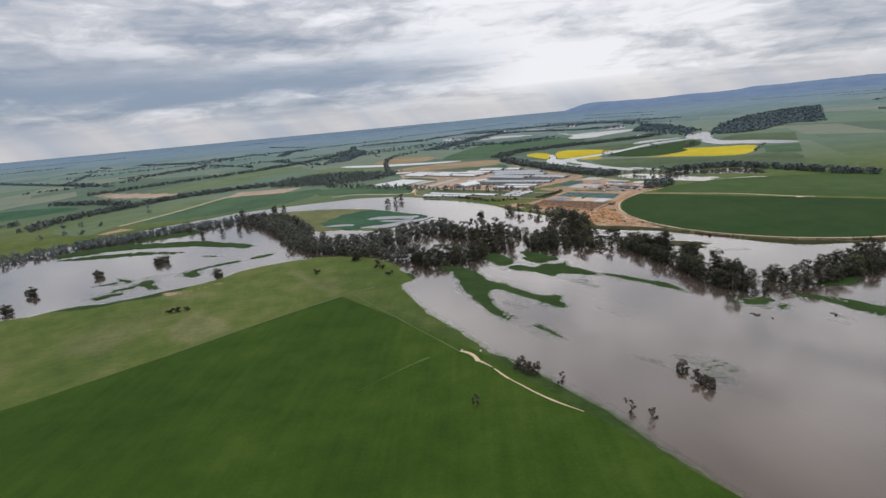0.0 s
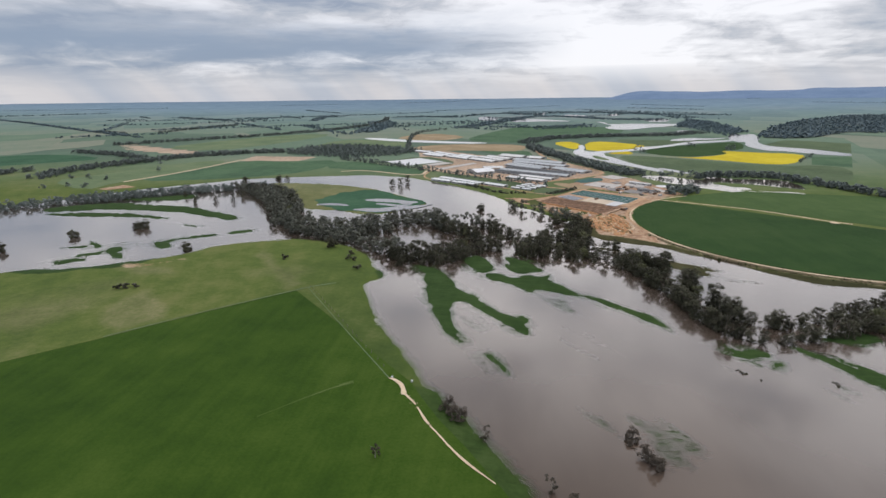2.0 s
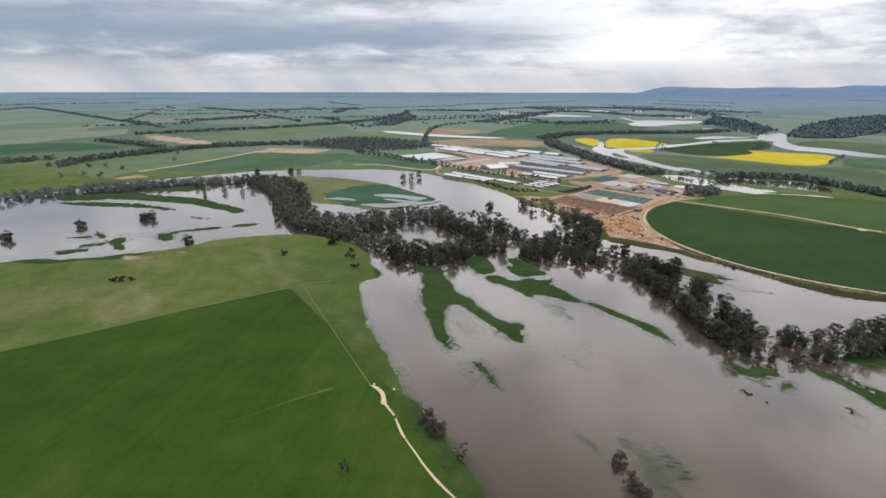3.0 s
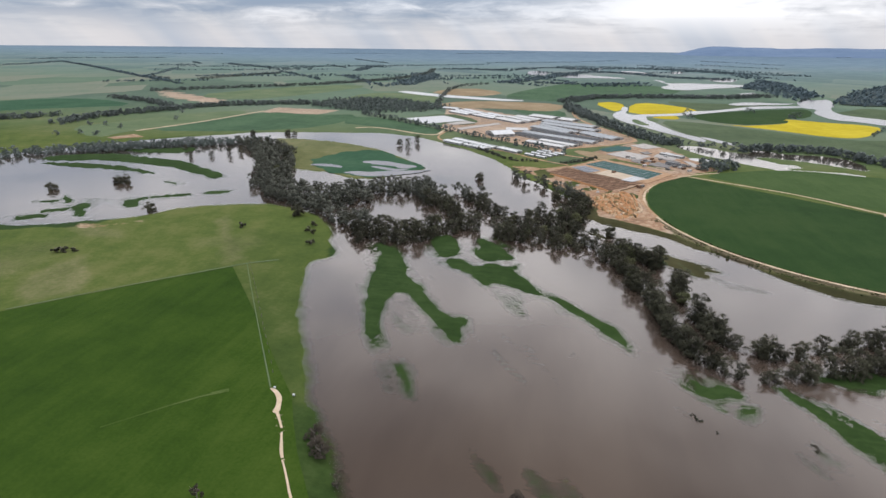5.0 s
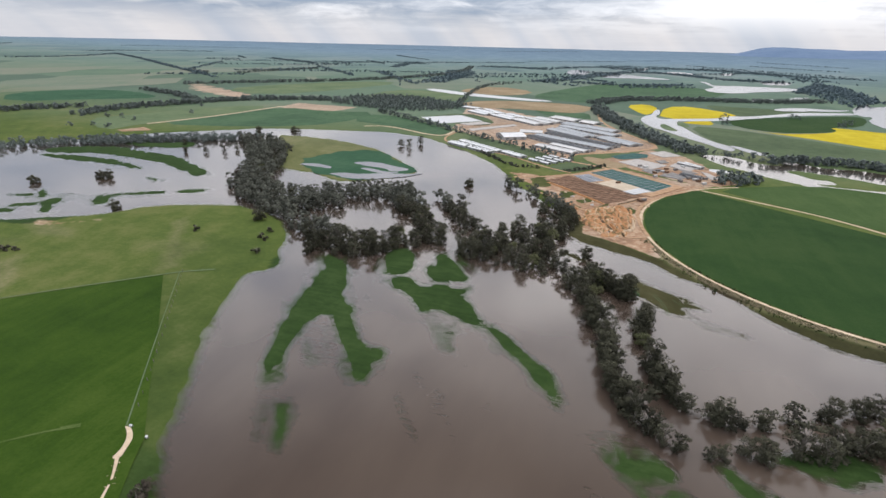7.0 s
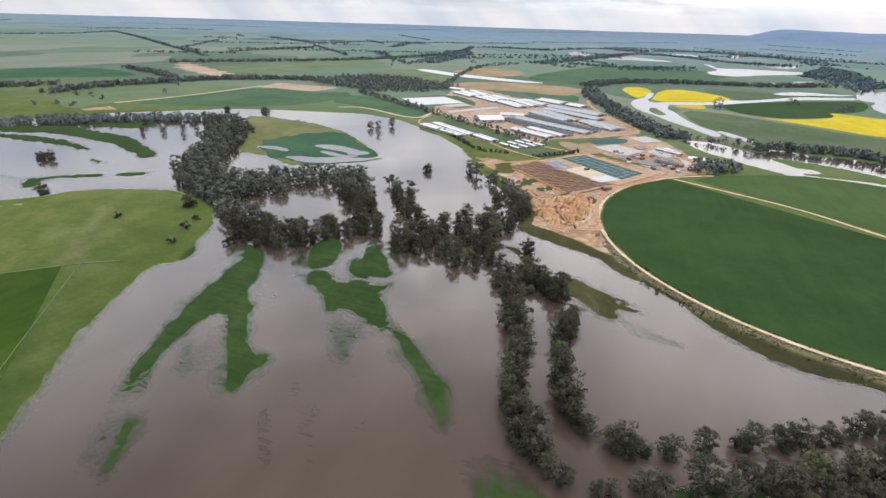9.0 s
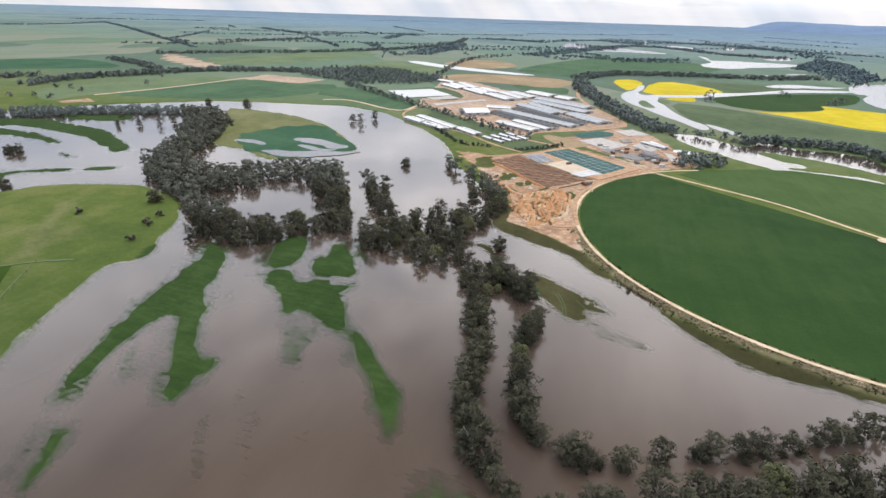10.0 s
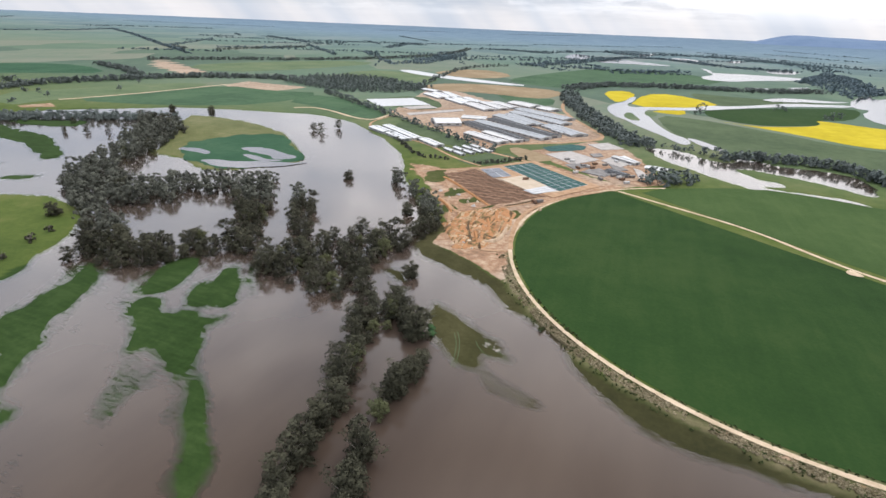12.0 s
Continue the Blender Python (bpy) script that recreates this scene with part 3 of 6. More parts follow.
GRASS_E = [(23.6, 158.3), (25.2, 159.4), (27.5, 157.0), (28.8, 153.8), (29.6, 151.9), (31.6, 148.6), (31.4, 147.6), (30.0, 149.3), (27.9, 153.4), (25.4, 155.5)]
GRASS_F = [(91.0, 175.4), (94.1, 174.1), (98.5, 170.7), (104.8, 169.2), (104.9, 166.6), (99.9, 160.7), (97.8, 161.5), (94.2, 167.5)]
GRASS_G = [(103.0, 161.9), (105.7, 163.9), (108.2, 162.8), (106.8, 159.8), (103.5, 157.3), (102.2, 159.0)]
GRASS_H = [(113.9, 172.3), (116.8, 172.2), (123.9, 164.5), (131.0, 158.0), (135, 152), (131, 147.5), (125.4, 151.7), (120.5, 161.0)]
GRASS_I = [(122.5, 178.7), (144.9, 186.2), (139.6, 174.8), (130.7, 176.2)]
BAR = [(93.9, 259.3), (99.4, 255.8), (109.0, 250.8), (116.2, 245.8), (121.3, 240.5), (120.6, 239.5), (116.2, 240.7), (113.4, 240.8), (115.3, 236.8), (113.5, 233.8), (108.4, 235.0), (102.6, 241.1), (96.7, 248.3)]
BAR_B = [(73.6, 271.1), (76.0, 273.5), (81.9, 269.8), (82.6, 265.3), (78.5, 266.2)]
POOL_A = [(-76.5, 348.6), (-66, 354.6), (-54, 352.2), (-46.6, 360.4), (-31, 363.4), (-17, 371.5), (-28.5, 357.0), (-41, 347.2), (-51.4, 341.2), (-63.1, 342.1)]
POOL_B = [(-105, 364.4), (-94.3, 369.2), (-78.6, 364.2), (-79, 358.6), (-89.0, 358.8), (-97.5, 360.5)]
POOL_C = [(-76.9, 378.5), (-66.4, 387.3), (-50.6, 383), (-34.2, 379.6), (-33.4, 371), (-41, 367), (-47, 373.5), (-61.2, 374.6)]
POOL_D = [(-63.5, 368.8), (-53, 370.4), (-43.5, 364.6), (-33.5, 369), (-36.5, 362), (-49, 360.4)]
RIVER_A = [(112.2, 687.2), (117.0, 728.0), (127.7, 751.1), (132.3, 799.7), (139.7, 811.3), (137.5, 763.5), (130.1, 732.4), (134.7, 711.8), (148.3, 716.8), (152.7, 702.0), (148.5, 686.6), (153.4, 651.5), (159.8, 606.6), (169.3, 571.5), (178.5, 557.7), (181.0, 539.3), (174.9, 529.6), (168.1, 542.6), (161.0, 561.5), (152.2, 576.6), (142.1, 598.4), (132.3, 623.8), (121.7, 641.5)]
RIVER_B = [(147.4, 508.3), (156.4, 513.5), (173.9, 512.1), (188.9, 491.1), (201.3, 490.1), (205.4, 508.5), (212.8, 504.3), (231.7, 491.7), (247.6, 497.4), (259.6, 490.0), (267.2, 483.7), (263.7, 450.2), (256.5, 442.5), (250.3, 449.6), (239.1, 464.1), (224.2, 469.9), (205.5, 477.6), (198.5, 469.6), (207.6, 454.8), (217.5, 452.8), (221.2, 443.3), (214.1, 439.6), (207.4, 438.3), (219.4, 434.8), (231.4, 433.8), (243.3, 433.9), (253.4, 421.6), (245.8, 419.5), (232.8, 421.0), (217.0, 423.5), (202.8, 426.3), (186.5, 446.2), (168.1, 464.5), (155.9, 484.3)]
SHALLOWS = [
    [(40.0, 205.7), (42.6, 211.4), (54.0, 206.9), (59.6, 203.7), (50.8, 200.0), (53.1, 195.5), (60.6, 187.6), (56.0, 186.4), (51.5, 191.5), (46.2, 198.0)],
    [(12.5, 196), (23, 186), (29, 178), (22, 172), (13, 181)],
    [(22.5, 160), (28.5, 158), (33, 147), (30, 146), (24, 153)],
    [(91, 158.3), (93.2, 158.4), (94.6, 153.6), (92.9, 153.1)],
    [(47.4, 132.7), (58.6, 132.1), (73.7, 126.6), (65.9, 114.9), (60.9, 115.7), (55.8, 123.2)],
    [(113.8, 155.6), (115.7, 155.3), (116.3, 149.3), (113.8, 147.4)],
    EYOT_STRIP,
    [(40, 178), (50, 183), (62, 172), (74, 160), (66, 152), (52, 160)],
    [(66, 178), (74, 172), (70, 162), (62, 168)],
    [(-188.2, 248.3), (-170.8, 257.4), (-166.9, 254.5), (-183.2, 244.9)],
    [(-183.9, 226.7), (-167.1, 234.1), (-161.5, 228.2), (-177.4, 222)],
]
BARE_YARD = [(27.4, 395), (49.5, 393.5), (65.1, 404.6), (88.6, 435.9), (127.4, 410.4), (141.6, 401.2), (129.4, 384.9), (113.4, 367.4), (103.9, 338.3), (104.7, 309.7), (109.8, 280.6), (103.2, 281.7), (95.8, 287.4), (83.5, 294.1), (83.6, 305.4), (75.8, 321), (65.4, 338.9), (51.7, 359.9), (41.2, 374.2)]
BARE_SOUTH = [(80.0, 296.6), (88.2, 292.4), (94.7, 289.0), (109.9, 277.9), (107.6, 291.6), (102.5, 301.8), (95.7, 300.7), (82.6, 308.3), (79.2, 306.7)]
BARE_FACTORY = [(-56.7, 544.4), (-93.2, 727.7), (-67.1, 734.8), (-0.4, 668.4), (83.8, 620.4), (117.4, 538.5), (122.8, 518.9), (98.8, 492.3), (64.6, 472.4), (57.5, 442.7), (25.2, 471.8), (-13.4, 504)]
BARE_EAST = [(79.5, 455.2), (115.8, 510.5), (138.8, 492.4), (149.3, 461.8), (160.3, 416.3), (141.6, 401.2), (127.2, 412.6), (100.2, 434.9)]
BARE_WEST = [(-289.8, 607.2), (-295.2, 655.1), (-208.1, 647.7), (-217.7, 595.8), (-252.5, 586)]
BARE_BANK = [(-313.4, 410.3), (-305.2, 430.7), (-286.5, 422.1), (-300, 405.8)]
BARE_FAR = [(-659.1, 850.6), (-568.1, 798.4), (-409.6, 710.4), (-391.5, 661.6), (-508.9, 716.9)]
TAIL = [(113.5, 233.8), (115.3, 236.8), (122.3, 232.2), (128.9, 230.1), (131.7, 227.6), (129.7, 225.9), (123.6, 226.9), (118.3, 228.5)]
SHORE_SCARS = [(-151.8, 221.6), (-136.5, 232.1), (-121.3, 238.1), (-115.4, 235), (-134.1, 219.3)]
YARD_GREEN = [[(43, 383.6), (48.2, 392.8), (57.9, 376.1), (53.9, 365.2), (49.9, 364.2)], [(62.9, 349.1), (64.3, 360.3), (73.1, 360.9), (70.1, 351.8), (65.4, 345.9)], [(72.7, 347.8), (78.6, 354.3), (82.3, 348.2), (76, 341.7)], [(95.3, 337.8), (99, 344.3), (103.1, 338.7), (99.8, 330.6)], [(78.6, 298.4), (80.8, 313.4), (86, 303.6), (85.7, 291), (81.7, 290.7)], [(82, 337.4), (89.2, 349.1), (88.9, 342.5), (85.4, 336)], [(68.5, 330.7), (69.8, 341.1), (76.4, 334.6), (76.8, 325)]]
PIVOT, PIVOT_R = (197.6, 323.5), 94.1


def spread(lo, hi, step, far_lo, far_hi, grow=1.085):
    """Coordinates at an even step between lo and hi, ever wider apart outside."""
    mid = list(np.arange(lo, hi, step))
    def out(edge, far):
        s, p, res = step, edge, []
        while abs(p - edge) < abs(far - edge):
            s *= grow
            p += s if far > edge else -s
            res.append(p)
        return res
    return np.array(out(lo, far_lo)[::-1] + mid + out(hi, far_hi))


def land_heights(x, y):
    """Height over the flood's level, and the cover (earth, lush, straw, olive)."""
    olive = np.zeros(x.shape)
    ragged = fbm(x, y, 16.0, 4)
    wet = inside_distance(x, y, rounded(FLOOD, 2))
    for o in (RIVER_B,):
        wet = np.maximum(wet, inside_distance(x, y, rounded(o, 1)))
    dry = -wet
    lush = np.clip(1.2 - np.abs(dry - 10) / 25, 0, 0.4) * (x > -70) * (x < 60) * (y < 240)
    lush = lush * np.clip((235 - y) / 60, 0.35, 1)
    lush = np.maximum(lush, 0.8 * np.clip((146 - y) / 8, 0, 1) * (x > -30) * (x < 75) * (dry > -2))
    shore_dist = dry
    isle = np.full(x.shape, -1e9)
    awash = np.full(x.shape, -0.7)           # bars under a hand of water
    straw = np.clip(fbm(x, y, 45.0, 3) * 1.3 + 0.05, 0, 0.6) * (y < 330) * np.where(x < 40, 0.6 * np.clip((shore_dist - 12) / 30, 0, 1), 1)
    wx, wy = x + 1.3 * fbm(x, y, 4.0, 3) + 1.2 * fbm(x, y, 18.0, 1), y + 1.3 * fbm(y + 40, x, 4.0, 3) + 1.2 * fbm(y + 9, x, 18.0, 1)
    for o in (EYOT_NORTH, EYOT_NORTH_B, EYOT_SMALL, CRESCENT, GRASS_A, GRASS_B, GRASS_C, GRASS_D, GRASS_E, GRASS_F, GRASS_G, GRASS_H, GRASS_I, BAR, BAR_B, TAIL, *STRIPS):
        s = inside_distance(wx, wy, rounded(o, 1))
        isle = np.maximum(isle, s + (-1e3 if o in (BAR, BAR_B, TAIL) else 0.1))
        if o in (BAR, BAR_B, TAIL):
            awash = np.maximum(awash, np.clip(0.12 * s, -0.7, 0.1) - (0.21 if o is TAIL else 0.06))
            olive, lush, straw = np.where(s > -5, 1.0, olive), np.where(s > -5, 0.0, lush), np.where(s > -5, 0.0, straw)
        elif o is not CRESCENT:
            lush = np.where(s > -16, 0.97, lush)
            straw = np.where(s > -16, 0.0, straw)
    for o in (POOL_A, POOL_B, POOL_C, POOL_D):
        isle = np.minimum(isle, -inside_distance(x, y, rounded(o, 2)))
    tufts = fbm((0.52 * x - 0.85 * y) / 2.6, 0.85 * x + 0.52 * y, 5.0, 2)     # drawn out along the flow
    shore = dry + 3.0 * ragged
    # islands fall off steeply on one side and run out under the water in streaks on the other
    gentle = np.clip(0.45 + 2.2 * fbm(x, y, 22.0, 2), 0, 1)
    comb = fbm((0.52 * x - 0.85 * y) / 5.0, 0.85 * x + 0.52 * y, 2.6, 3)
    slope = np.where(isle > 0, 0.055, 0.16 - 0.115 * gentle)
    h_isle = np.clip(slope * np.minimum(isle, 4.0), -0.7, 0.3) + (0.16 * tufts + 0.36 * comb * (0.35 + gentle)) * np.clip(1.25 - np.maximum(isle, 0) / 3.6, 0.1, 1) - 0.015 - 0.05 * gentle * np.clip(1 - isle / 3, 0, 1)
    h_isle = np.where(isle < -0.5, np.minimum(h_isle, -0.035 + 0.05 * (isle + 0.5)), h_isle)
    h = np.maximum(np.clip(0.1 * shore, -0.7, DRY), np.where(isle > -14, h_isle, -0.7))
    h = np.maximum(h, awash + 0.05 * tufts)
    for k, o in enumerate(SHALLOWS):
        s = inside_distance(x, y, rounded(o, 2))
        h = np.maximum(h, np.minimum(-(0.45 if k in (7, 8) else 0.24) + 0.25 * tufts + 0.34 * comb + 0.06 * np.minimum(s, 1.5), -0.08))
        lush = np.where(s > -2, 0.97, lush)
        straw = np.where(s > -2, 0.0, straw)
    earth = np.zeros(x.shape)
    for o in (BARE_YARD, BARE_FACTORY, BARE_EAST, BARE_WEST, BARE_BANK, BARE_FAR):
        earth = np.maximum(earth, np.clip(0.5 + inside_distance(x, y, o) / 8, 0, 1))
    out = np.hypot(x - PIVOT[0], y - PIVOT[1]) - PIVOT_R
    earth = np.maximum(earth, 0.47 * np.clip(0.6 + inside_distance(x, y, SHORE_SCARS) / 5, 0, 1))
    for o in YARD_GREEN:
        s = inside_distance(x, y, o)
        earth = np.minimum(earth, np.clip(0.5 - (s + 3 * fbm(x, y, 5.0, 2)) / 3, 0.12, 1))
        olive = np.maximum(olive, np.clip(0.5 + s / 4, 0, 0.6))
    # the bank outside the ring road: a pale scrubby verge, then dark olive grass down to the water
    bank = (x > 40) & (y < 318) & (out > 0) & (out < 70) & (wet < 4)
    verge = np.clip(1.25 - np.abs(out - 2.4 + 2 * fbm(x, y, 12.0, 2)) / 2.2, 0, 1) * bank
    earth = np.where(bank & (y < 300), earth * np.clip((9 - out) / 6, 0, 1) * 0.62, earth)
    olive = np.maximum(olive, np.where(bank, 1 - 0.95 * verge, 0))
    lush = np.where(bank & (olive > 0.2), 0.3, lush)
    earth = np.maximum(earth, np.clip(0.6 + inside_distance(x, y, BARE_SOUTH) / 3, 0, 1))
    olive = np.where(inside_distance(x, y, BARE_SOUTH) > -0.5, 0, olive)
    earth = np.maximum(earth, np.clip(0.5 - np.abs(out - 1.2) / 3 + 0.4 * fbm(x, y, 3.0, 3), 0, 0.6) * (h > 0.2) * (out > 0) * (y < 330))
    straw = np.maximum(straw, 0.4 * np.clip(inside_distance(x, y, CRESCENT) / 4 + 0.6, 0, 1))
    for o in STRAW_PATCHES:
        straw = np.maximum(straw, 0.34 * np.clip(0.5 + inside_distance(x, y, o) / 6 + 0.5 * fbm(x, y, 7.0, 3), 0, 1))
    straw = np.maximum(straw, verge * np.clip(0.85 + 1.1 * fbm(x, y, 3.0, 3), 0, 1))
    return h, np.stack([earth, lush, straw, olive], -1)


def grid_mesh(name, co, faces, mat):
    me = bpy.data.meshes.new(name)
    me.vertices.add(len(co))
    me.vertices.foreach_set("co", co.astype(np.float32).ravel())
    me.loops.add(faces.size)
    me.loops.foreach_set("vertex_index", faces.astype(np.int32).ravel())
    me.polygons.add(len(faces))
    me.polygons.foreach_set("loop_start", np.arange(0, faces.size, 4, dtype=np.int32))
    me.update(calc_edges=True)
    me.polygons.foreach_set("use_smooth", [True] * len(faces))
    me.materials.append(mat)
    return me


def make_land():
    xs = spread(-330, 300, 1.25, -4700, 4700)
    ys = np.r_[spread(95, 300, 1.0, -3500, 300), spread(301.5, 540, 1.8, 301.5, 4900)]
    x, y = np.meshgrid(xs, ys)
    h, cover = land_heights(x, y)
    far = np.hypot(x, y)
    z = h + rise(x, y) + np.clip((far - 800) / 2500, 0, 1) * 2.5 * fbm(x, y, 700.0, 3)
    i = np.arange(x.size).reshape(x.shape)
    faces = np.stack([i[:-1, :-1], i[:-1, 1:], i[1:, 1:], i[1:, :-1]], -1)
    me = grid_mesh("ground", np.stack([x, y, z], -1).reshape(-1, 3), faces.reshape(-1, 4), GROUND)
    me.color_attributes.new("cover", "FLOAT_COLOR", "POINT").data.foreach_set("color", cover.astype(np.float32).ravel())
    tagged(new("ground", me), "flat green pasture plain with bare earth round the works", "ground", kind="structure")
    # the flood lies level over all land that is lower than it
    low = np.minimum.reduce([h[:-1, :-1], h[:-1, 1:], h[1:, 1:], h[1:, :-1]])
    used, at = np.unique(faces[low < 0.06].reshape(-1, 4), return_inverse=True)
    co = np.stack([x.ravel()[used], y.ravel()[used], 0 * used], -1)
    me = grid_mesh("water", co, at.reshape(-1, 4), WATER)
    me.attributes.new("depth", "FLOAT", "POINT").data.foreach_set("value", np.maximum(-h.ravel()[used], 0).astype(np.float32))
    tagged(new("water", me), "brown silty floodwater mirroring the overcast sky", "flood water", kind="structure")


make_land()


def onto(points):
    """Sets corners of far fields on the raised plain, along the camera's sight lines."""
    eye, out = np.array((105.0, 105.0, 74.0)), []
    for p in points:
        d = np.array((p[0], p[1], 0.0)) - eye
        f = 1.0
        for _ in range(40):
            q = eye + d * f
            f = 0.5 * f + 0.5 * (74.0 - float(rise(q[0], q[1]))) / 74.0
        out.append(tuple((eye + d * f)[:2]))
    return out


def field(name, outline, mat, label, category, lift=0.08, soft=1, ragged=0.0):
    return tagged(drape(name, onto(outline), mat, lift, soft=soft, ragged=ragged), label, category, kind="structure")


CROP_EDGE = [(-50.7, 201.3), (-25, 174.3), (-5.4, 152.7), (5.6, 141.1), (9.5, 134.5), (15, 126), (22, 117), (29, 107)]
field("crop_field", CROP_EDGE + [(62, 60), (-60, -40), (-260, 0), (-180, 82)] + [(-125.4, 127.4), (-96, 155.8), (-73.7, 179.2)], CROP_DARK, "even dark green cereal field beside the flood", "crop field", soft=0)


def disc_field():
    """The round field inside the ring road, up to the straight farm track."""
    ang = np.radians(np.arange(0, 360, 3))
    p = np.c_[PIVOT[0] + (PIVOT_R - 1.6) * np.cos(ang), PIVOT[1] + (PIVOT_R - 1.6) * np.sin(ang)]
    (ax, ay), (bx, by) = FARM_TRACK[0], FARM_TRACK[-1]
    side = (bx - ax) * (p[:, 1] - ay) - (by - ay) * (p[:, 0] - ax)
    keep = [i for i in range(len(p)) if side[i] < -80]
    start = next(k for k in range(len(keep)) if keep[k] - keep[k - 1] not in (1,))
    p = p[keep[start:] + keep[:start]]
    return p


FARM_TRACK = [(137.7, 393.1), (163.7, 378), (190.1, 362.7), (212.1, 337.7), (223.3, 329.2)]
tagged(drape("pivot_field", disc_field(), CROP_PIVOT, 0.08, soft=0), "large round dark green irrigated crop field", "crop field", kind="structure")
EAST = [(143.3, 400), (201.2, 432), (230.3, 429.4), (254.3, 420.4), (224.6, 332.8), (201.7, 352.6), (164, 382.3)]
field("east_field", EAST[:4] + [(420, 400), (400, 250), (260, 305)] + EAST[4:], CROP_EAST, "dark green crop field beyond a farm track", "crop field")
field("blue_green_field", [(-98.8, 357.1), (-109.8, 379.8), (-99.8, 407.5), (-79.5, 424.1), (-54.7, 404.7), (-24.4, 372.1), (-31.8, 362.5), (-44.4, 342.8), (-54.4, 336.2), (-71.4, 340.8)], CROP_TEAL, "blue-green crop patch with pools of floodwater", "crop field", -0.26, 4, 7.0)
field("west_field", [(-317.1, 446), (-299, 510.4), (-287.6, 609.1), (-220.5, 599.5), (-165, 619.7), (-164.8, 518.9), (-222.7, 470.4)], CROP_MID, "green crop field on the far river bank", "crop field")
field("west_field_b", [(-167.5, 546.7), (-162.6, 615.9), (-45.3, 531.5), (-49.2, 489.6), (-124, 535.7)], CROP_MID, "dark green crop field edged by a tree row", "crop field", 0.1)
field("west_pasture", [(-317.2, 400.6), (-322, 442.4), (-302.1, 513.1), (-299.3, 613.4), (-345.9, 587.8), (-377.2, 485.9), (-393.3, 447.1)], PALE, "pale green pasture along the far bank", "pasture")
field("west_crop", [(-685.4, 566.8), (-657.9, 650), (-581.9, 670.4), (-470.5, 618), (-527.9, 570.1), (-589.8, 500.2)], CROP_TEAL, "dark green crop beyond the western tree belt", "crop field")
field("west_olive", [(-503.6, 758.2), (-478.8, 885.2), (-391.2, 1042.8), (-313.5, 1043.2), (-339.1, 844.9), (-390.6, 709.2)], PALE, "pale olive pasture behind tree belts", "pasture")
field("olive_field", [(-258.1, 741.4), (-272.4, 889.7), (-206.6, 916.3), (-125.7, 853), (-106.6, 761.5), (-224.9, 802.8)], PALE, "olive pasture beside a wood", "pasture")
field("stubble_field", [(-115.5, 746.2), (-92.4, 806.8), (-20.3, 825.8), (55.1, 811.3), (55.2, 741.6), (32, 713.1), (-23.8, 729.5), (-81.6, 716.4)], STUBBLE, "brown stubble field behind the works", "field")
field("round_stubble_field", [(-179.2, 944), (-130.8, 1069.2), (-44.7, 985), (-63.5, 899.4), (-121.3, 889.2)], STUBBLE, "rounded brown stubble field", "field", 0.1)
field("works_paddock", [(-14.1, 730.7), (32, 713.1), (56.8, 731.5), (62.5, 657.4), (15.9, 675.2)], CROP_MID, "green paddock behind the long sheds", "pasture")
field("far_paddock", [(-45.4, 895.1), (-15.8, 1051.8), (58.6, 1289.6), (210.3, 1304.4), (304.3, 1127.9), (50.6, 844.4), (4, 854.5)], CROP_MID, "green paddock near the far flood", "pasture")
# its white is plain colour, no sky is mirrored here
field("water_strip", [(-233, 930.8), (-212.4, 952.2), (-144.1, 902.1), (-54.7, 867.1), (10, 842.9), (-36.5, 828.9), (-147.6, 864.6)], LINER, "pale strip lying in the stubble", "flood water", 0.15)
field("canola_field", [(96.9, 844.3), (126.9, 875.4), (140.3, 823.8), (124.9, 749), (116.1, 747.8)], CANOLA, "bright yellow canola field in bloom", "canola field")
field("canola_field_b", [(131.1, 705), (148, 849.3), (182.1, 875.5), (229.4, 802.9), (210.8, 760.3)], CANOLA, "bright yellow canola field cut by floodwater", "canola field", 0.1)
field("canola_field_c", [(153.8, 694.6), (186.8, 730.1), (186.6, 684.9), (164, 685.3)], CANOLA, "small yellow canola strip", "canola field", 0.1)
field("canola_field_d", [(200.2, 674.2), (236, 649.4), (264.8, 664.8), (290, 682.9), (301.8, 703.8), (301.3, 725), (315.6, 722.3), (343.8, 705.1), (371.2, 698.8), (378.2, 673.8), (337.3, 611.9), (314.7, 591.9), (293.6, 596.2), (277.1, 614.2), (256.3, 633.2)], CANOLA, "long bright yellow canola field in bloom", "canola field", 0.14)
field("river_crop", [(203.3, 731.1), (234.7, 765.6), (309.3, 820.6), (372.9, 860.4), (368.5, 817.8), (336.4, 744.2), (305.4, 731.2), (299.1, 698.6), (291.4, 687.4), (266, 669.2), (238, 657.7), (206.8, 681.3)], CROP_PIVOT, "dark green crop beside the canola", "crop field", 0.12)
field("river_pasture", [(158.7, 669.9), (194.8, 667.8), (233, 637.2), (267.2, 611.1), (271.7, 600.6), (308.8, 579.4), (343.5, 589.1), (362, 563.6), (307.2, 469.6), (292.5, 499.9), (258.9, 511.1), (212.1, 505.9), (196.3, 519.2), (185.5, 544.7), (165.9, 586.5)], OLIVE, "pale green pasture below the canola", "pasture", 0.06)
field("river_meadow", [(200.2, 902.9), (235, 911), (304.1, 926.9), (390.4, 914.2), (383.3, 893.9), (273.7, 829.2), (210.4, 766.1), (213.1, 821.5)], OLIVE, "olive meadow between river and canola", "pasture", 0.05)
field("bend_meadow", [(395.2, 819.5), (454.5, 887.7), (544.8, 877.6), (445, 706.2), (413.7, 723), (398.9, 770.1)], OLIVE, "olive meadow inside the river bend", "pasture", 0.07, 0)
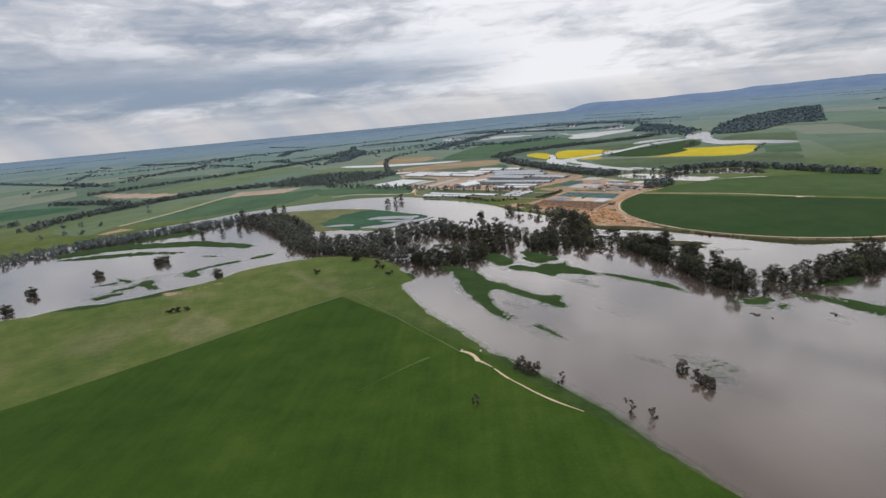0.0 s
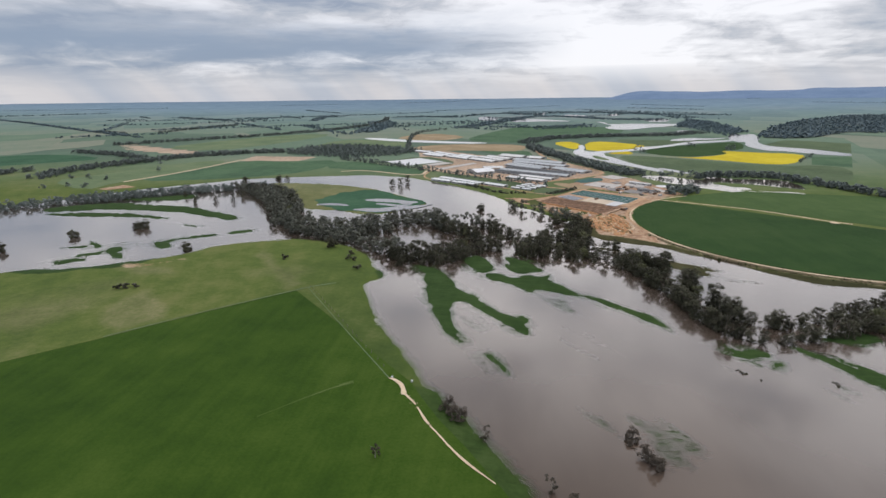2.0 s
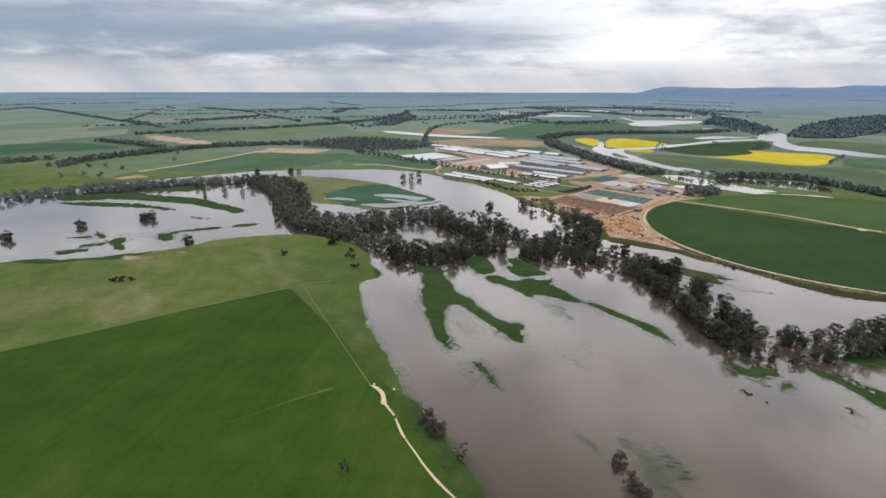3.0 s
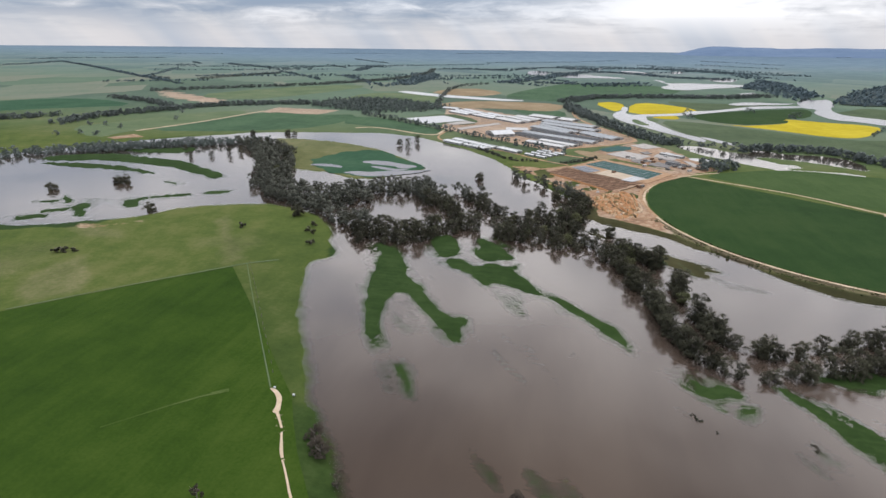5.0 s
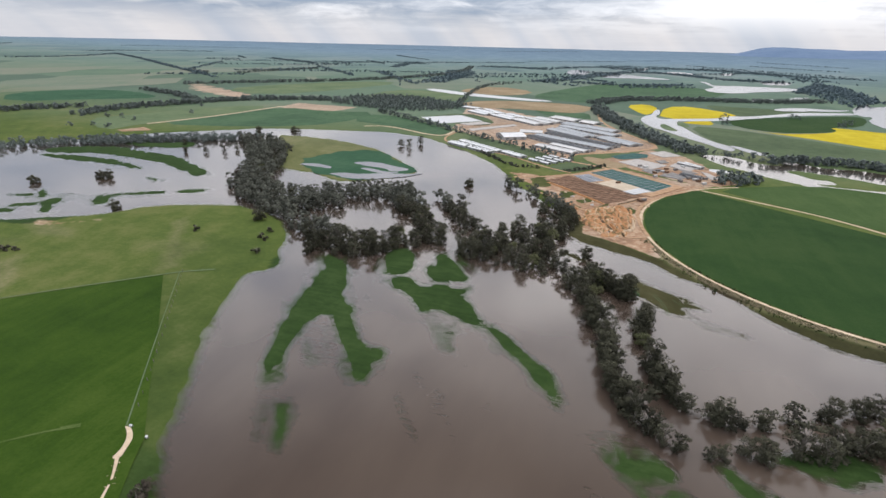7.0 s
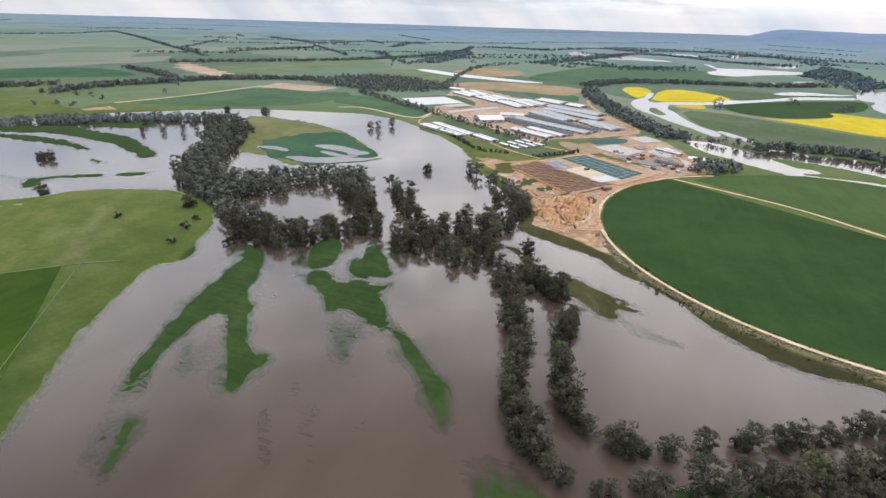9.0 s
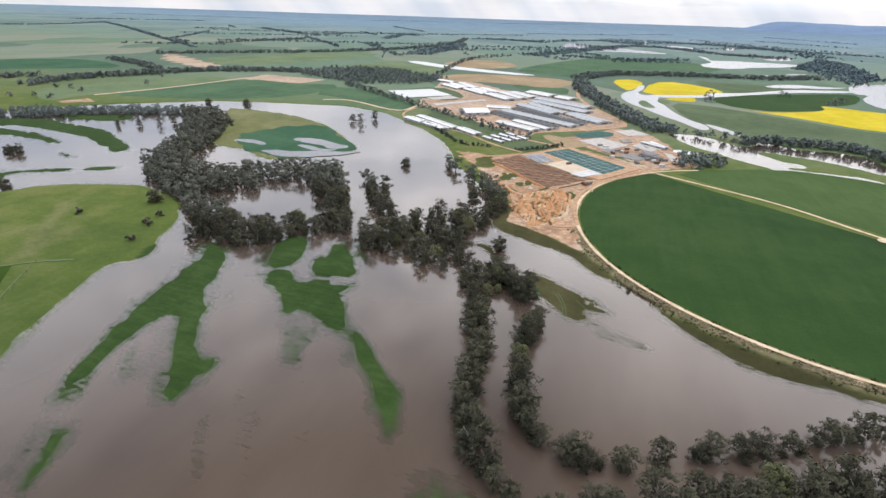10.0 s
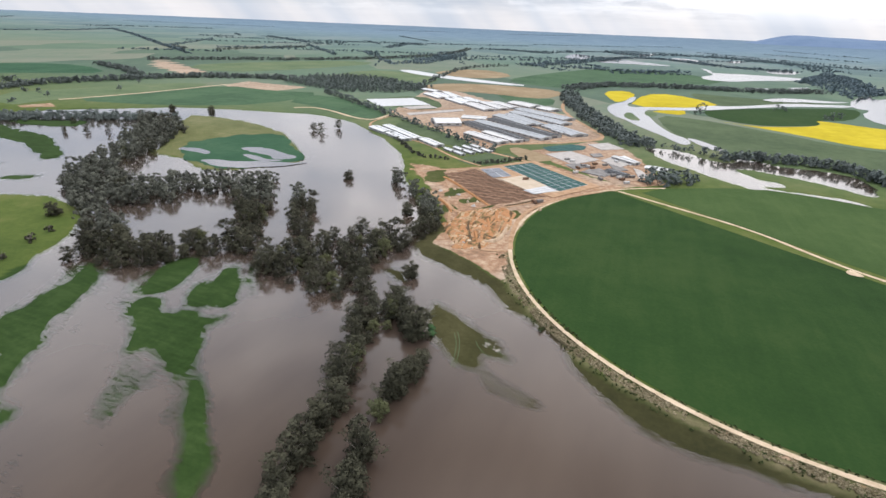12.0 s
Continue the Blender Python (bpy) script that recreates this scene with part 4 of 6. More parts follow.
field("bend_crop", [(378.2, 663.9), (418.9, 661.4), (366.4, 571.2), (340.2, 592.4)], CROP_MID, "green crop beyond the canola", "crop field", 0.09, 0)
field("wooded_slope", [(439.2, 942.3), (590, 1219.4), (813.6, 1535.4), (1080.6, 1797.8), (1201.4, 1819.5), (686.4, 1017.4), (657.4, 1070.9), (584, 999.5), (526.2, 937.6), (477.4, 919.4)], WOOD_FLOOR, "floor of a dark wood on a slope, shade painted in", "wood floor", 1.4)
field("works_grass", [(-28.7, 486.4), (-27.8, 520.7), (59.8, 447.4), (35, 443.9), (11.8, 463.8)], OLIVE, "green strip between long white sheds", "grass", 0.1)
field("works_grass_b", [(-112.3, 596.4), (-77.7, 664.1), (-30.5, 614), (-30.3, 569.6), (-77.8, 576.2)], OLIVE, "grass round a white pond", "grass", 0.1)
field("works_grass_c", [(45.2, 414.9), (66.9, 448), (84.4, 432.1), (62, 404.2)], OLIVE, "grass verge by small white huts", "grass", 0.1)
field("works_grass_d", [(66.6, 456.6), (73.6, 466.1), (102.2, 443.5), (86.9, 427.6)], STUBBLE, "dry grass block inside the works roads", "grass", 0.1)
field("white_pond", [(-110.6, 602.5), (-76.2, 638.1), (-43.2, 605), (-78.2, 567.7)], LINER, "white lined settling pond", "pond", 0.14, 0)
field("green_pool", [(85.2, 472.8), (109.6, 496.6), (116.4, 483.2), (92.9, 459.3)], POND_TEAL, "shallow green pond in bare ground", "pond", 0.14, 4, 4.0)
field("white_pool", [(148.1, 458.2), (163.1, 454.9), (165.8, 448.1), (149.4, 442)], LINER, "pale lined pool among scrub", "pond", 0.14, 4, 4.0)


def rough_patch(name, outline, mat, amp, size, label, ridges=0.0, turn=0.0, terraces=0.0):
    """Turned ground: a fine sheet with heaps, pits or ridges."""
    p = np.array(outline)
    lo, hi = p.min(0), p.max(0)
    xs, ys = np.arange(lo[0] - 3, hi[0] + 3, 0.55), np.arange(lo[1] - 3, hi[1] + 3, 0.55)
    x, y = np.meshgrid(xs, ys)
    s = inside_distance(x, y, p) + 3 * fbm(x, y, 9.0, 3)
    z = DRY + 0.05 + np.clip(s / 3, 0, 1) * (0.15 + amp * np.abs(fbm(x, y, size, 4)))
    if ridges:
        z += np.clip(s / 3, 0, 1) * 0.3 * amp * np.sin((x * math.cos(turn) + y * math.sin(turn)) * 2 * math.pi / ridges)
    if terraces:
        # dug floors and spoil at several levels, in straight-sided cuts
        u, v = x * math.cos(turn) + y * math.sin(turn), y * math.cos(turn) - x * math.sin(turn)
        u, v = u + 1.2 * fbm(x, y, 7.0, 2), v + 1.2 * fbm(y, x, 7.0, 2)
        cut = LATTICE[np.floor(u / 2.0).astype(int) % 256, np.floor(v / 7.0).astype(int) % 256]
        z += np.clip(s / 3, 0, 1) * terraces * np.round(cut * 4) / 4
    z = np.where(s < 0, DRY - 0.3, z)
    k, i = len(xs), np.arange(x.size).reshape(x.shape)
    keep = (s[:-1, :-1] > -1)
    faces = np.stack([i[:-1, :-1], i[:-1, 1:], i[1:, 1:], i[1:, :-1]], -1)[keep]
    ob = sheet(name, np.stack([x, y, z], -1).reshape(-1, 3), faces, mat, smooth=True)
    return tagged(ob, label, "earthworks", kind="structure")


PIT = [(76.5, 316), (77, 330), (85.0, 338.5), (94.0, 346), (99.5, 339), (100.5, 320.6), (101.5, 306), (96, 299), (87.7, 296)]
rough_patch("ploughed_yard", [(52.8, 382.7), (64.1, 399.3), (105.4, 367.6), (87.7, 345.1)], FURROWED, 0.5, 7.0, "dark ridged earth beside the lined pond", 3.4, 0.75)
rough_patch("clay_pit", PIT, ORANGE, 0.9, 4.0, "orange clay diggings with heaps and pits", turn=0.15, terraces=1.1)
FAR_WATER = (
    [(-77.8, 1820.3), (-46.2, 1926.2), (-3.5, 1814.1), (0.8, 1597.7), (-51.0, 1574.3)],
    [(33.5, 2240.0), (77.3, 2396.8), (123.9, 2226.8), (106.0, 2051.8), (42.4, 2071.6)],
    [(28.6, 1610.2), (58.7, 1764.1), (91.8, 1706.2), (200.2, 1566.1), (205.6, 1514.2), (104.1, 1524.2), (38.9, 1495.9)],
    [(206.0, 1958.3), (267.8, 2034.5), (309.4, 1922.3), (285.8, 1760.2), (211.4, 1797.8)],
    [(264.7, 1513.6), (281.6, 1471.6), (274.9, 1359.4), (339.7, 1385.6), (440.9, 1367.5), (430.3, 1309.5), (324.5, 1204.3), (271.3, 1140.7), (234.5, 1200.7), (277.7, 1302.8)],
    [(424.8, 1635.4), (464.2, 1624.9), (484.2, 1581.1), (451.7, 1473.4), (395.2, 1472.4)],
    [(388.0, 2002.2), (453.1, 2125.7), (406.5, 1888.5), (370.3, 1871.6)],
    [(290.5, 1047.2), (330.7, 1073.4), (318.5, 1024.2), (282.1, 1000.7)],
    [(289.4, 901.7), (332.2, 908.2), (322.8, 881.5), (284.4, 876.1)],
    [(359.8, 1108.1), (399.1, 1148.0), (376.9, 1078.5), (351.1, 1069.2)],
    [(128.8, 2171.1), (187.9, 2322.7), (169.3, 2033.7), (126.4, 2012.3)],
)
for o in FAR_WATER:
    field("far_water", o, STILL, "pale distant floodwater on the plain", "flood water", 0.3, 2, 9.0)

field("river", RIVER_A, STILL, "pale flooded river winding past the canola", "flood water", 0.2)
field("river_bend", [(401.4, 964.0), (456.3, 1071.0), (434.2, 992.2), (474.4, 1035.3), (435.3, 918.3), (407.0, 867.3), (388.7, 800.2), (400.7, 774.0), (418.7, 757.4), (439.5, 697.1), (423.2, 669.0), (396.0, 689.5), (377.7, 725.5), (356.2, 733.9), (361.7, 802.9), (388.4, 855.5), (375.7, 861.9), (380.8, 899.1)], STILL, "pale flooded river bend below a wooded slope", "flood water", 0.23)
for o in (
        [(140.1, 715.6), (159.4, 726.8), (198.7, 747.1), (209.4, 776.2), (241.6, 789.0), (272.2, 823.1), (312.6, 868.0), (344.4, 879.6), (383.4, 896.3), (376.5, 873.1), (337.0, 850.7), (305.2, 833.5), (267.8, 797.5), (232.5, 761.4), (202.6, 729.7), (159.1, 704.3), (143.1, 699.8)],
        [(177.8, 559.7), (184.3, 558.9), (194.0, 542.7), (200.8, 524.9), (195.1, 519.8), (186.0, 534.0)],
        [(288.7, 900.9), (327.3, 936.1), (368.1, 925.3), (396.3, 939.7), (362.3, 903.6), (317.7, 891.7)]):
    field("river_arm", o, STILL, "narrow arm of the flooded river between fields", "flood water", 0.21)
for o in ([(130.4, 647.2), (132.2, 667.5), (137.3, 670.9), (142.3, 644.2), (146.3, 626.2), (140.3, 622.3), (134.5, 628.6)], [(147.5, 677.8), (156.3, 696.1), (161.0, 667.5), (155.9, 653.1), (151.0, 657.2)]):
    field("river_eyot", o, PALE, "small grassy island in the flooded river", "island", 0.26)
for o in (POOL_A, POOL_B, POOL_C, POOL_D):
    field("field_pool", o, STILL, "pool of floodwater lying in the crop", "flood water", -0.235, 3, 3.0)

# roads
RING = [(PIVOT[0] + PIVOT_R * math.cos(radians(a)), PIVOT[1] + PIVOT_R * math.sin(radians(a))) for a in range(300, 108, -6)]
ROADS = (
    ("ring_road", RING, 1.25, "pale sandy ring road round the irrigated field"),
    ("farm_track", FARM_TRACK, 1.6, "pale straight farm track between crops"),
    ("works_road", [(66.9, 800), (68.8, 670.5), (88.2, 605.8), (111.8, 555.2), (124.4, 524.2), (98.6, 494.2), (58.8, 465.1)], 3.2, "sandy road to the works"),
    ("shed_road", [(-46.5, 534), (-49.4, 481.3), (-10.3, 457.1), (20.2, 442.7), (43.8, 418.7), (64.5, 406.9)], 2.0, "sandy lane along the white sheds"),
    ("pond_road", [(57.5, 442.7), (86.4, 430.2), (113.9, 403.3), (129, 389.6)], 3.0, "sandy lane beside the lined pond"),
    ("bank_track", [(-317.1, 446), (-299, 510.4), (-291.2, 613.1)], 3.6, "pale track through green fields"),
    ("yard_track", [(52.8, 353.4), (60.1, 347.7), (68.7, 340.5), (76.0, 330.5), (80.9, 330.6), (91.0, 341.8), (100.8, 353.2), (106.1, 364.6)], 1.5, "orange haul track through the clay diggings"),
    ("yard_haul", [(73.7, 331.6), (77.9, 317.0), (84.6, 305.5), (90.3, 299.4), (98, 297.5), (105, 300)], 1.3, "orange haul track along the diggings"),
    ("yard_lane", [(33.1, 382.1), (50.7, 390.3), (64.1, 402.7)], 2.4, "pale lane along the upper yard"),
    ("yard_road", [(106.1, 302.1), (102.9, 317.6), (101.8, 342.6), (113.3, 368.3), (129.2, 386.7)], 1.7, "wide sandy road round the lined pond"),
    ("works_lane", [(-56.7, 544.4), (-32.7, 575.5), (-6.3, 609.6)], 2.0, "pale lane between the sheds"),
    ("tree_lane", [(-136, 519.6), (-116.5, 533.1), (-50.3, 491.7), (-50.4, 531.4)], 3.0, "pale lane along the far bank"),
)
for k, (name, line, width, label) in enumerate(ROADS):
    tagged(ribbon(name, line, width, LANE if name.split("_")[0] in ("works", "shed", "pond", "yard") else TRACK, 0.1 + 0.014 * k, 3, 0.3), label, "road", kind="structure")
gully = field("eroded_gully", [(-1.2, 142.4), (0.6, 142.5), (2.6, 141.4), (4.2, 139.7), (4.9, 137.6), (5.5, 136.2), (4.9, 135.2), (4.0, 135.4), (3.9, 136.6), (3.6, 138.4), (2.0, 140.4), (0.4, 141.6)], TRACK, "eroded sandy cattle gully in the green crop", "track", 0.16, 3, 0.5)
# it runs on as a thin broken wash, with short side cuts
WASH = [(4.7, 135.9), (5.9, 134.6), (7.6, 132.6), (8.7, 131.2)], [(9.3, 130.2), (10.2, 128.5), (11.9, 125.4), (13.1, 123.8)], [(13.3, 123.4), (14.8, 121.6), (16.9, 118.9), (18.3, 117)]
for k, line in enumerate(WASH):
    ribbon("wash", line, (0.8, 0.55, 0.42)[k], TRACK, 0.165, 3, 0.9, gully)
cuts = random.Random(33)
for x, y in along([p for line in WASH for p in line][:9], 0.9, 0.5, 34):
    turn, long = cuts.uniform(-0.9, 0.5) + cuts.choice((0, math.pi)), cuts.uniform(0.2, 0.6)
    ribbon("side_cut", [(x, y), (x + 0.5 * long * math.cos(turn), y + 0.5 * long * math.sin(turn) + 0.08), (x + long * math.cos(turn), y + long * math.sin(turn))], cuts.uniform(0.08, 0.26), TRACK, 0.17, 2, 1.5, gully)
tagged(ribbon("eroded_track", [(18.3, 117), (22.4, 112.2), (28.6, 106.9)], 0.4, TRACK, 0.17, 3, 2.0), "thin sandy wash in the green crop", "track", kind="structure")
field("pump_pad", [(212.6, 331.6), (214.5, 334.2), (216, 333.2), (218, 330.2), (216, 329), (213.4, 329.6)], TRACK, "bare worn patch beside the farm track", "bare ground", 0.3)
for k, line in enumerate(([(105, 246.3), (106.7, 243), (108, 238.5), (108.8, 232.9)], [(105.6, 247.1), (107.5, 243.3), (108.9, 238.1), (109.6, 232.9)], [(111.1, 244.9), (112.3, 242.8), (114.6, 240.6), (116.3, 240.3)], [(112.8, 246.9), (115.2, 243.3), (117, 243.1), (120.4, 240.2)])):
    tagged(ribbon("tyre_track", line, 0.17, OLIVE, 0.07 - DRY + 0.004 * k, 2, 0.6), "pale tyre track on a flooded bar", "track", kind="structure")
tagged(ribbon("fence_track", [(-47.8, 205.6), (-31.1, 183.0), (-16.2, 163.2), (-0.7, 142.7)], 0.26, PALE, 0.14, 1, 0.5), "faint pale wheel track along the field edge", "track", kind="structure")

WORN = grass_like("worn_crop", (0.04, 0.07, 0.012), (0.065, 0.1, 0.022), (0.1, 0.135, 0.04), 0.05, 1.4)
for k, (line, width) in enumerate((([(-27.5, 122.4), (-16.1, 134.4), (-9.4, 139.6)], 0.5), ([(-12.4, 137.4), (-9.4, 139.6)], 0.9))):
    tagged(ribbon("wheel_track", line, width, WORN, 0.13 + 0.012 * k, 1, 0.9), "faint pale wheel track in the crop", "track", kind="structure")
tagged(ribbon("headland_track", [(-96, 156.8), (-73.9, 180), (-50.7, 202.0), (-47, 205.5), (-38, 211)], 0.7, PALE, 0.15, 1, 0.8), "pale wheel track along the crop headland", "track", kind="structure")

# ---------------------------------------------------------------- hills on the horizon


def make_hills():
    for name, a0, a1, r0, top, seed in (("hill", 9, 62, 4450, 52, 3.0), ("hill_behind", 24, 75, 4600, 62, 11.0)):
        az = np.radians(np.arange(a0, a1, 0.35))
        ramp = np.clip((np.degrees(az) - a0) / 4.0, 0, 1)
        ramp = ramp * ramp * (3 - 2 * ramp)
        crest = top * ramp * (1 + 0.25 * fbm(np.degrees(az), 0 * az + seed, 6.0, 4))
        verts, k = [], len(az)
        for f, dr in ((0, -300), (0.35, -190), (0.72, -80), (1, 0), (0.8, 60)):
            for i, b in enumerate(az):
                r = r0 + dr + 25 * float(fbm(np.array(i / 3.0), np.array(dr / 30.0 + seed), 2.0, 2))
                x, y = MID[0] + r * math.sin(b), MID[1] + r * math.cos(b)
                verts.append((x, y, float(rise(x, y)) - 12 + f * (12 + crest[i])))
        faces = [(j * k + i, j * k + i + 1, (j + 1) * k + i + 1, (j + 1) * k + i) for j in range(4) for i in range(k - 1)]
        tagged(sheet(name, verts, faces, HILL, smooth=True), "long wooded hill range on the horizon, painted blue-grey with haze", "hill", kind="structure")


make_hills()
# ---------------------------------------------------------------- sheds and works


def box(bm, x0, x1, y0, y1, z0, z1):
    v = [bm.verts.new(p) for p in ((x0, y0, z0), (x1, y0, z0), (x1, y1, z0), (x0, y1, z0), (x0, y0, z1), (x1, y0, z1), (x1, y1, z1), (x0, y1, z1))]
    for f in ((0, 3, 2, 1), (4, 5, 6, 7), (0, 1, 5, 4), (1, 2, 6, 5), (2, 3, 7, 6), (3, 0, 4, 7)):
        bm.faces.new([v[i] for i in f])


def prism(bm, profile, x0, x1):
    """A profile of (y, z) swept along x, closed at both ends."""
    a = [bm.verts.new((x0, y, z)) for y, z in profile]
    b = [bm.verts.new((x1, y, z)) for y, z in profile]
    k = len(profile)
    for i in range(k):
        bm.faces.new((a[i], a[(i + 1) % k], b[(i + 1) % k], b[i]))
    bm.faces.new(a[::-1])
    bm.faces.new(b)
    bmesh.ops.recalc_face_normals(bm, faces=bm.faces)


def shed(ends, width, eaves, pitch, roof, label, name="farm_shed", bow=False):
    (ax, ay), (bx, by) = ends
    length = math.hypot(bx - ax, by - ay)
    base = new(name)
    base.matrix_world = pose((ax + bx) / 2, (ay + by) / 2, DRY + 0.1, 0, 0, math.degrees(math.atan2(by - ay, bx - ax)))
    hl, hw = length / 2, width / 2
    bm = bmesh.new()
    prism(bm, [(-hw, 0), (hw, 0), (hw, eaves), (0, eaves + pitch * 0.92), (-hw, eaves)], -hl, hl)
    wall = part("wall", bm, WALL, base)
    bm = bmesh.new()
    steps = 8 if bow else 2
    top = [(-hw - 0.15 + (width + 0.3) * i / steps, eaves - 0.05 + pitch * (math.sin(math.pi * i / steps) if bow else 1 - abs(2 * i / steps - 1))) for i in range(steps + 1)]
    prism(bm, [(y, z + 0.12) for y, z in top] + [(y, z) for y, z in top[::-1]], -hl - 0.2, hl + 0.2)
    top_sheet = part("roof", bm, roof, base)
    bm = bmesh.new()
    box(bm, -hl * 0.96, hl * 0.96, -0.16, 0.16, eaves + pitch - 0.02, eaves + pitch + 0.22)
    part("ridge_vent", bm, ROOF_GREY, top_sheet, "grey ridge vent")
    for s in (-1, 1):
        bm = bmesh.new()
        box(bm, s * hl - 0.05, s * hl + 0.05, -hw * 0.4, hw * 0.4, 0, eaves * 0.85)
        part("door", bm, GATE, wall)
    bays = max(2, int(length / 6))
    for i in range(bays):
        for s in (-1, 1):
            bm = bmesh.new()
            x = -hl + length * (i + 0.5) / bays
            box(bm, x - 1.3, x + 1.3, s * hw - 0.04, s * hw + 0.04, eaves * 0.35, eaves * 0.75)
            part("side_vent", bm, GATE, wall)
    return tagged(base, label, "shed", "sheds of the works")


def yard_pad(quad, mat, label, lift=0.0):
    """A raised slab with a kerb along its edge."""
    c = np.mean(quad, 0)
    base = new("yard_slab")
    base.location = (c[0], c[1], DRY + lift)
    p = [(x - c[0], y - c[1]) for x, y in quad]
    for name, f0, z0, z1, m in (("slab", 1.0, 0, 0.22, mat), ("top_layer", 0.9, 0.22, 0.27, mat)):
        bm = bmesh.new()
        lo, hi = [bm.verts.new((x * f0, y * f0, z0)) for x, y in p], [bm.verts.new((x * f0, y * f0, z1)) for x, y in p]
        bm.faces.new(hi)
        for i in range(4):
            bm.faces.new((lo[i], lo[(i + 1) % 4], hi[(i + 1) % 4], hi[i]))
        bmesh.ops.recalc_face_normals(bm, faces=bm.faces)
        part(name, bm, m, base)
    tagged(base, label, "yard slab")


def earth_mound(x, y, r, h, mat, seed):
    """A tipped heap of soil with a lumpy outline."""
    k, rings = 14, 5
    verts = [(0, 0, h)]
    for j in range(1, rings + 1):
        f = j / rings
        for i in range(k):
            a = 2 * math.pi * i / k
            rr = r * f * (1 + 0.5 * float(value_noise(np.array(i * 0.7 + seed), np.array(j * 0.5))))
            verts.append((rr * math.cos(a), rr * math.sin(a), h * (1 - f) ** 1.2 * (1 + 0.4 * float(value_noise(np.array(i * 0.9), np.array(j * 0.8 + seed)))) - (0.2 if j == rings else 0)))
    faces = [(0, 1 + i, 1 + (i + 1) % k) for i in range(k)]
    for j in range(rings - 1):
        faces += [(1 + j * k + i, 1 + (j + 1) * k + i, 1 + (j + 1) * k + (i + 1) % k, 1 + j * k + (i + 1) % k) for i in range(k)]
    ob = sheet("earth_mound", verts, faces, mat, smooth=True)
    ob.location = (x, y, DRY + 0.1)
    return tagged(ob, "rounded mound of tipped orange soil", "soil mound", "mounds in the diggings")


pit = random.Random(31)
for i in range(14):
    while True:
        x, y = pit.uniform(78, 120), pit.uniform(290, 362)
        if inside_distance(np.array([x]), np.array([y]), PIT)[0] > 1:
            break
    earth_mound(x, y, pit.uniform(0.9, 2.6), pit.uniform(0.5, 1.2), (ORANGE, EARTH, TRACK)[i % 3], i * 3.3)



def spoil_ridge(line, width, height, mat, seed, label):
    """A bank of tipped soil along a line, with a crest, lumps and falling ends."""
    p = rounded(line, 3, closed=False)
    t = np.gradient(p, axis=0)
    t /= np.linalg.norm(t, axis=1)[:, None]
    n = np.c_[-t[:, 1], t[:, 0]]
    k, across = len(p), (-1.0, -0.62, -0.25, 0.1, 0.5, 1.0)
    verts = []
    for j, a in enumerate(across):
        lump = 1 + 0.7 * fbm(p[:, 0] + 31 * j + seed, p[:, 1], 2.2, 3)
        q = p + n * (a * width / 2 * (1 + 0.5 * fbm(p[:, 0], p[:, 1] + seed + 7 * j, 3.0, 2)))[:, None]
        ends = np.clip(np.minimum(np.arange(k), k - 1 - np.arange(k)) / (0.2 * k), 0.1, 1)
        z = height * (1 - a * a) * lump * ends - (0.15 if abs(a) == 1 else 0)
        verts += [(x, y, DRY + 0.12 + h) for (x, y), h in zip(q, z)]
    faces = [(j * k + i, j * k + i + 1, (j + 1) * k + i + 1, (j + 1) * k + i) for j in range(len(across) - 1) for i in range(k - 1)]
    return tagged(sheet("spoil_ridge", verts, faces, mat, smooth=True), label, "soil bank", "spoil banks in the diggings")


SPOIL = speckled("pale_spoil", (0.4, 0.28, 0.18), (0.62, 0.48, 0.34), 0.95, 0.5)
CLAY = speckled("raw_orange_clay", (0.34, 0.16, 0.07), (0.5, 0.26, 0.12), 0.95, 0.4)
DARK_SOIL = speckled("dark_soil", (0.07, 0.05, 0.03), (0.16, 0.11, 0.065), 0.9, 0.5)
PALE_BANK, CLAY_BANK, DARK_BANK = "pale bank of tipped spoil in the diggings", "raw orange clay bank in the diggings", "dark soil bank in the diggings"
for i, (line, width, height, mat, label) in enumerate((
        ([(86.1, 333.2), (91.0, 316.8), (94.8, 302.5)], 1.5, 0.9, SPOIL, PALE_BANK), ([(88.3, 335.0), (92.9, 321.0), (97.5, 307.7)], 2.0, 1.2, CLAY, CLAY_BANK),
        ([(87.8, 318.5), (91.9, 307.9), (95.6, 298.5)], 1.6, 0.9, CLAY, CLAY_BANK), ([(95.4, 303.5), (100.6, 307.3), (100, 322.6)], 1.5, 1.0, SPOIL, PALE_BANK),
        ([(96.4, 305.3), (98.8, 308.6), (98.2, 322)], 1.0, 0.7, DARK_SOIL, DARK_BANK), ([(82.3, 326.2), (86.7, 314.7), (91.9, 302.2)], 1.6, 0.8, DARK_SOIL, DARK_BANK),
        ([(91.8, 336.5), (96.1, 322.5)], 1.8, 1.1, CLAY, CLAY_BANK), ([(80.7, 321.8), (86.2, 308.2)], 1.7, 0.9, CLAY, CLAY_BANK),
        ([(94.2, 303.2), (96.3, 298.1)], 1.2, 1.0, DARK_SOIL, DARK_BANK), ([(54, 377.5), (66, 366), (76, 355), (87, 344)], 1.3, 0.6, CLAY, CLAY_BANK),
        ([(64, 343.5), (71, 336), (75, 329)], 1.4, 0.6, CLAY, CLAY_BANK), ([(93, 346), (99, 352.5), (104, 361)], 1.1, 0.5, DARK_SOIL, DARK_BANK))):
    spoil_ridge(line, width, height, mat, 13.0 * i, label)
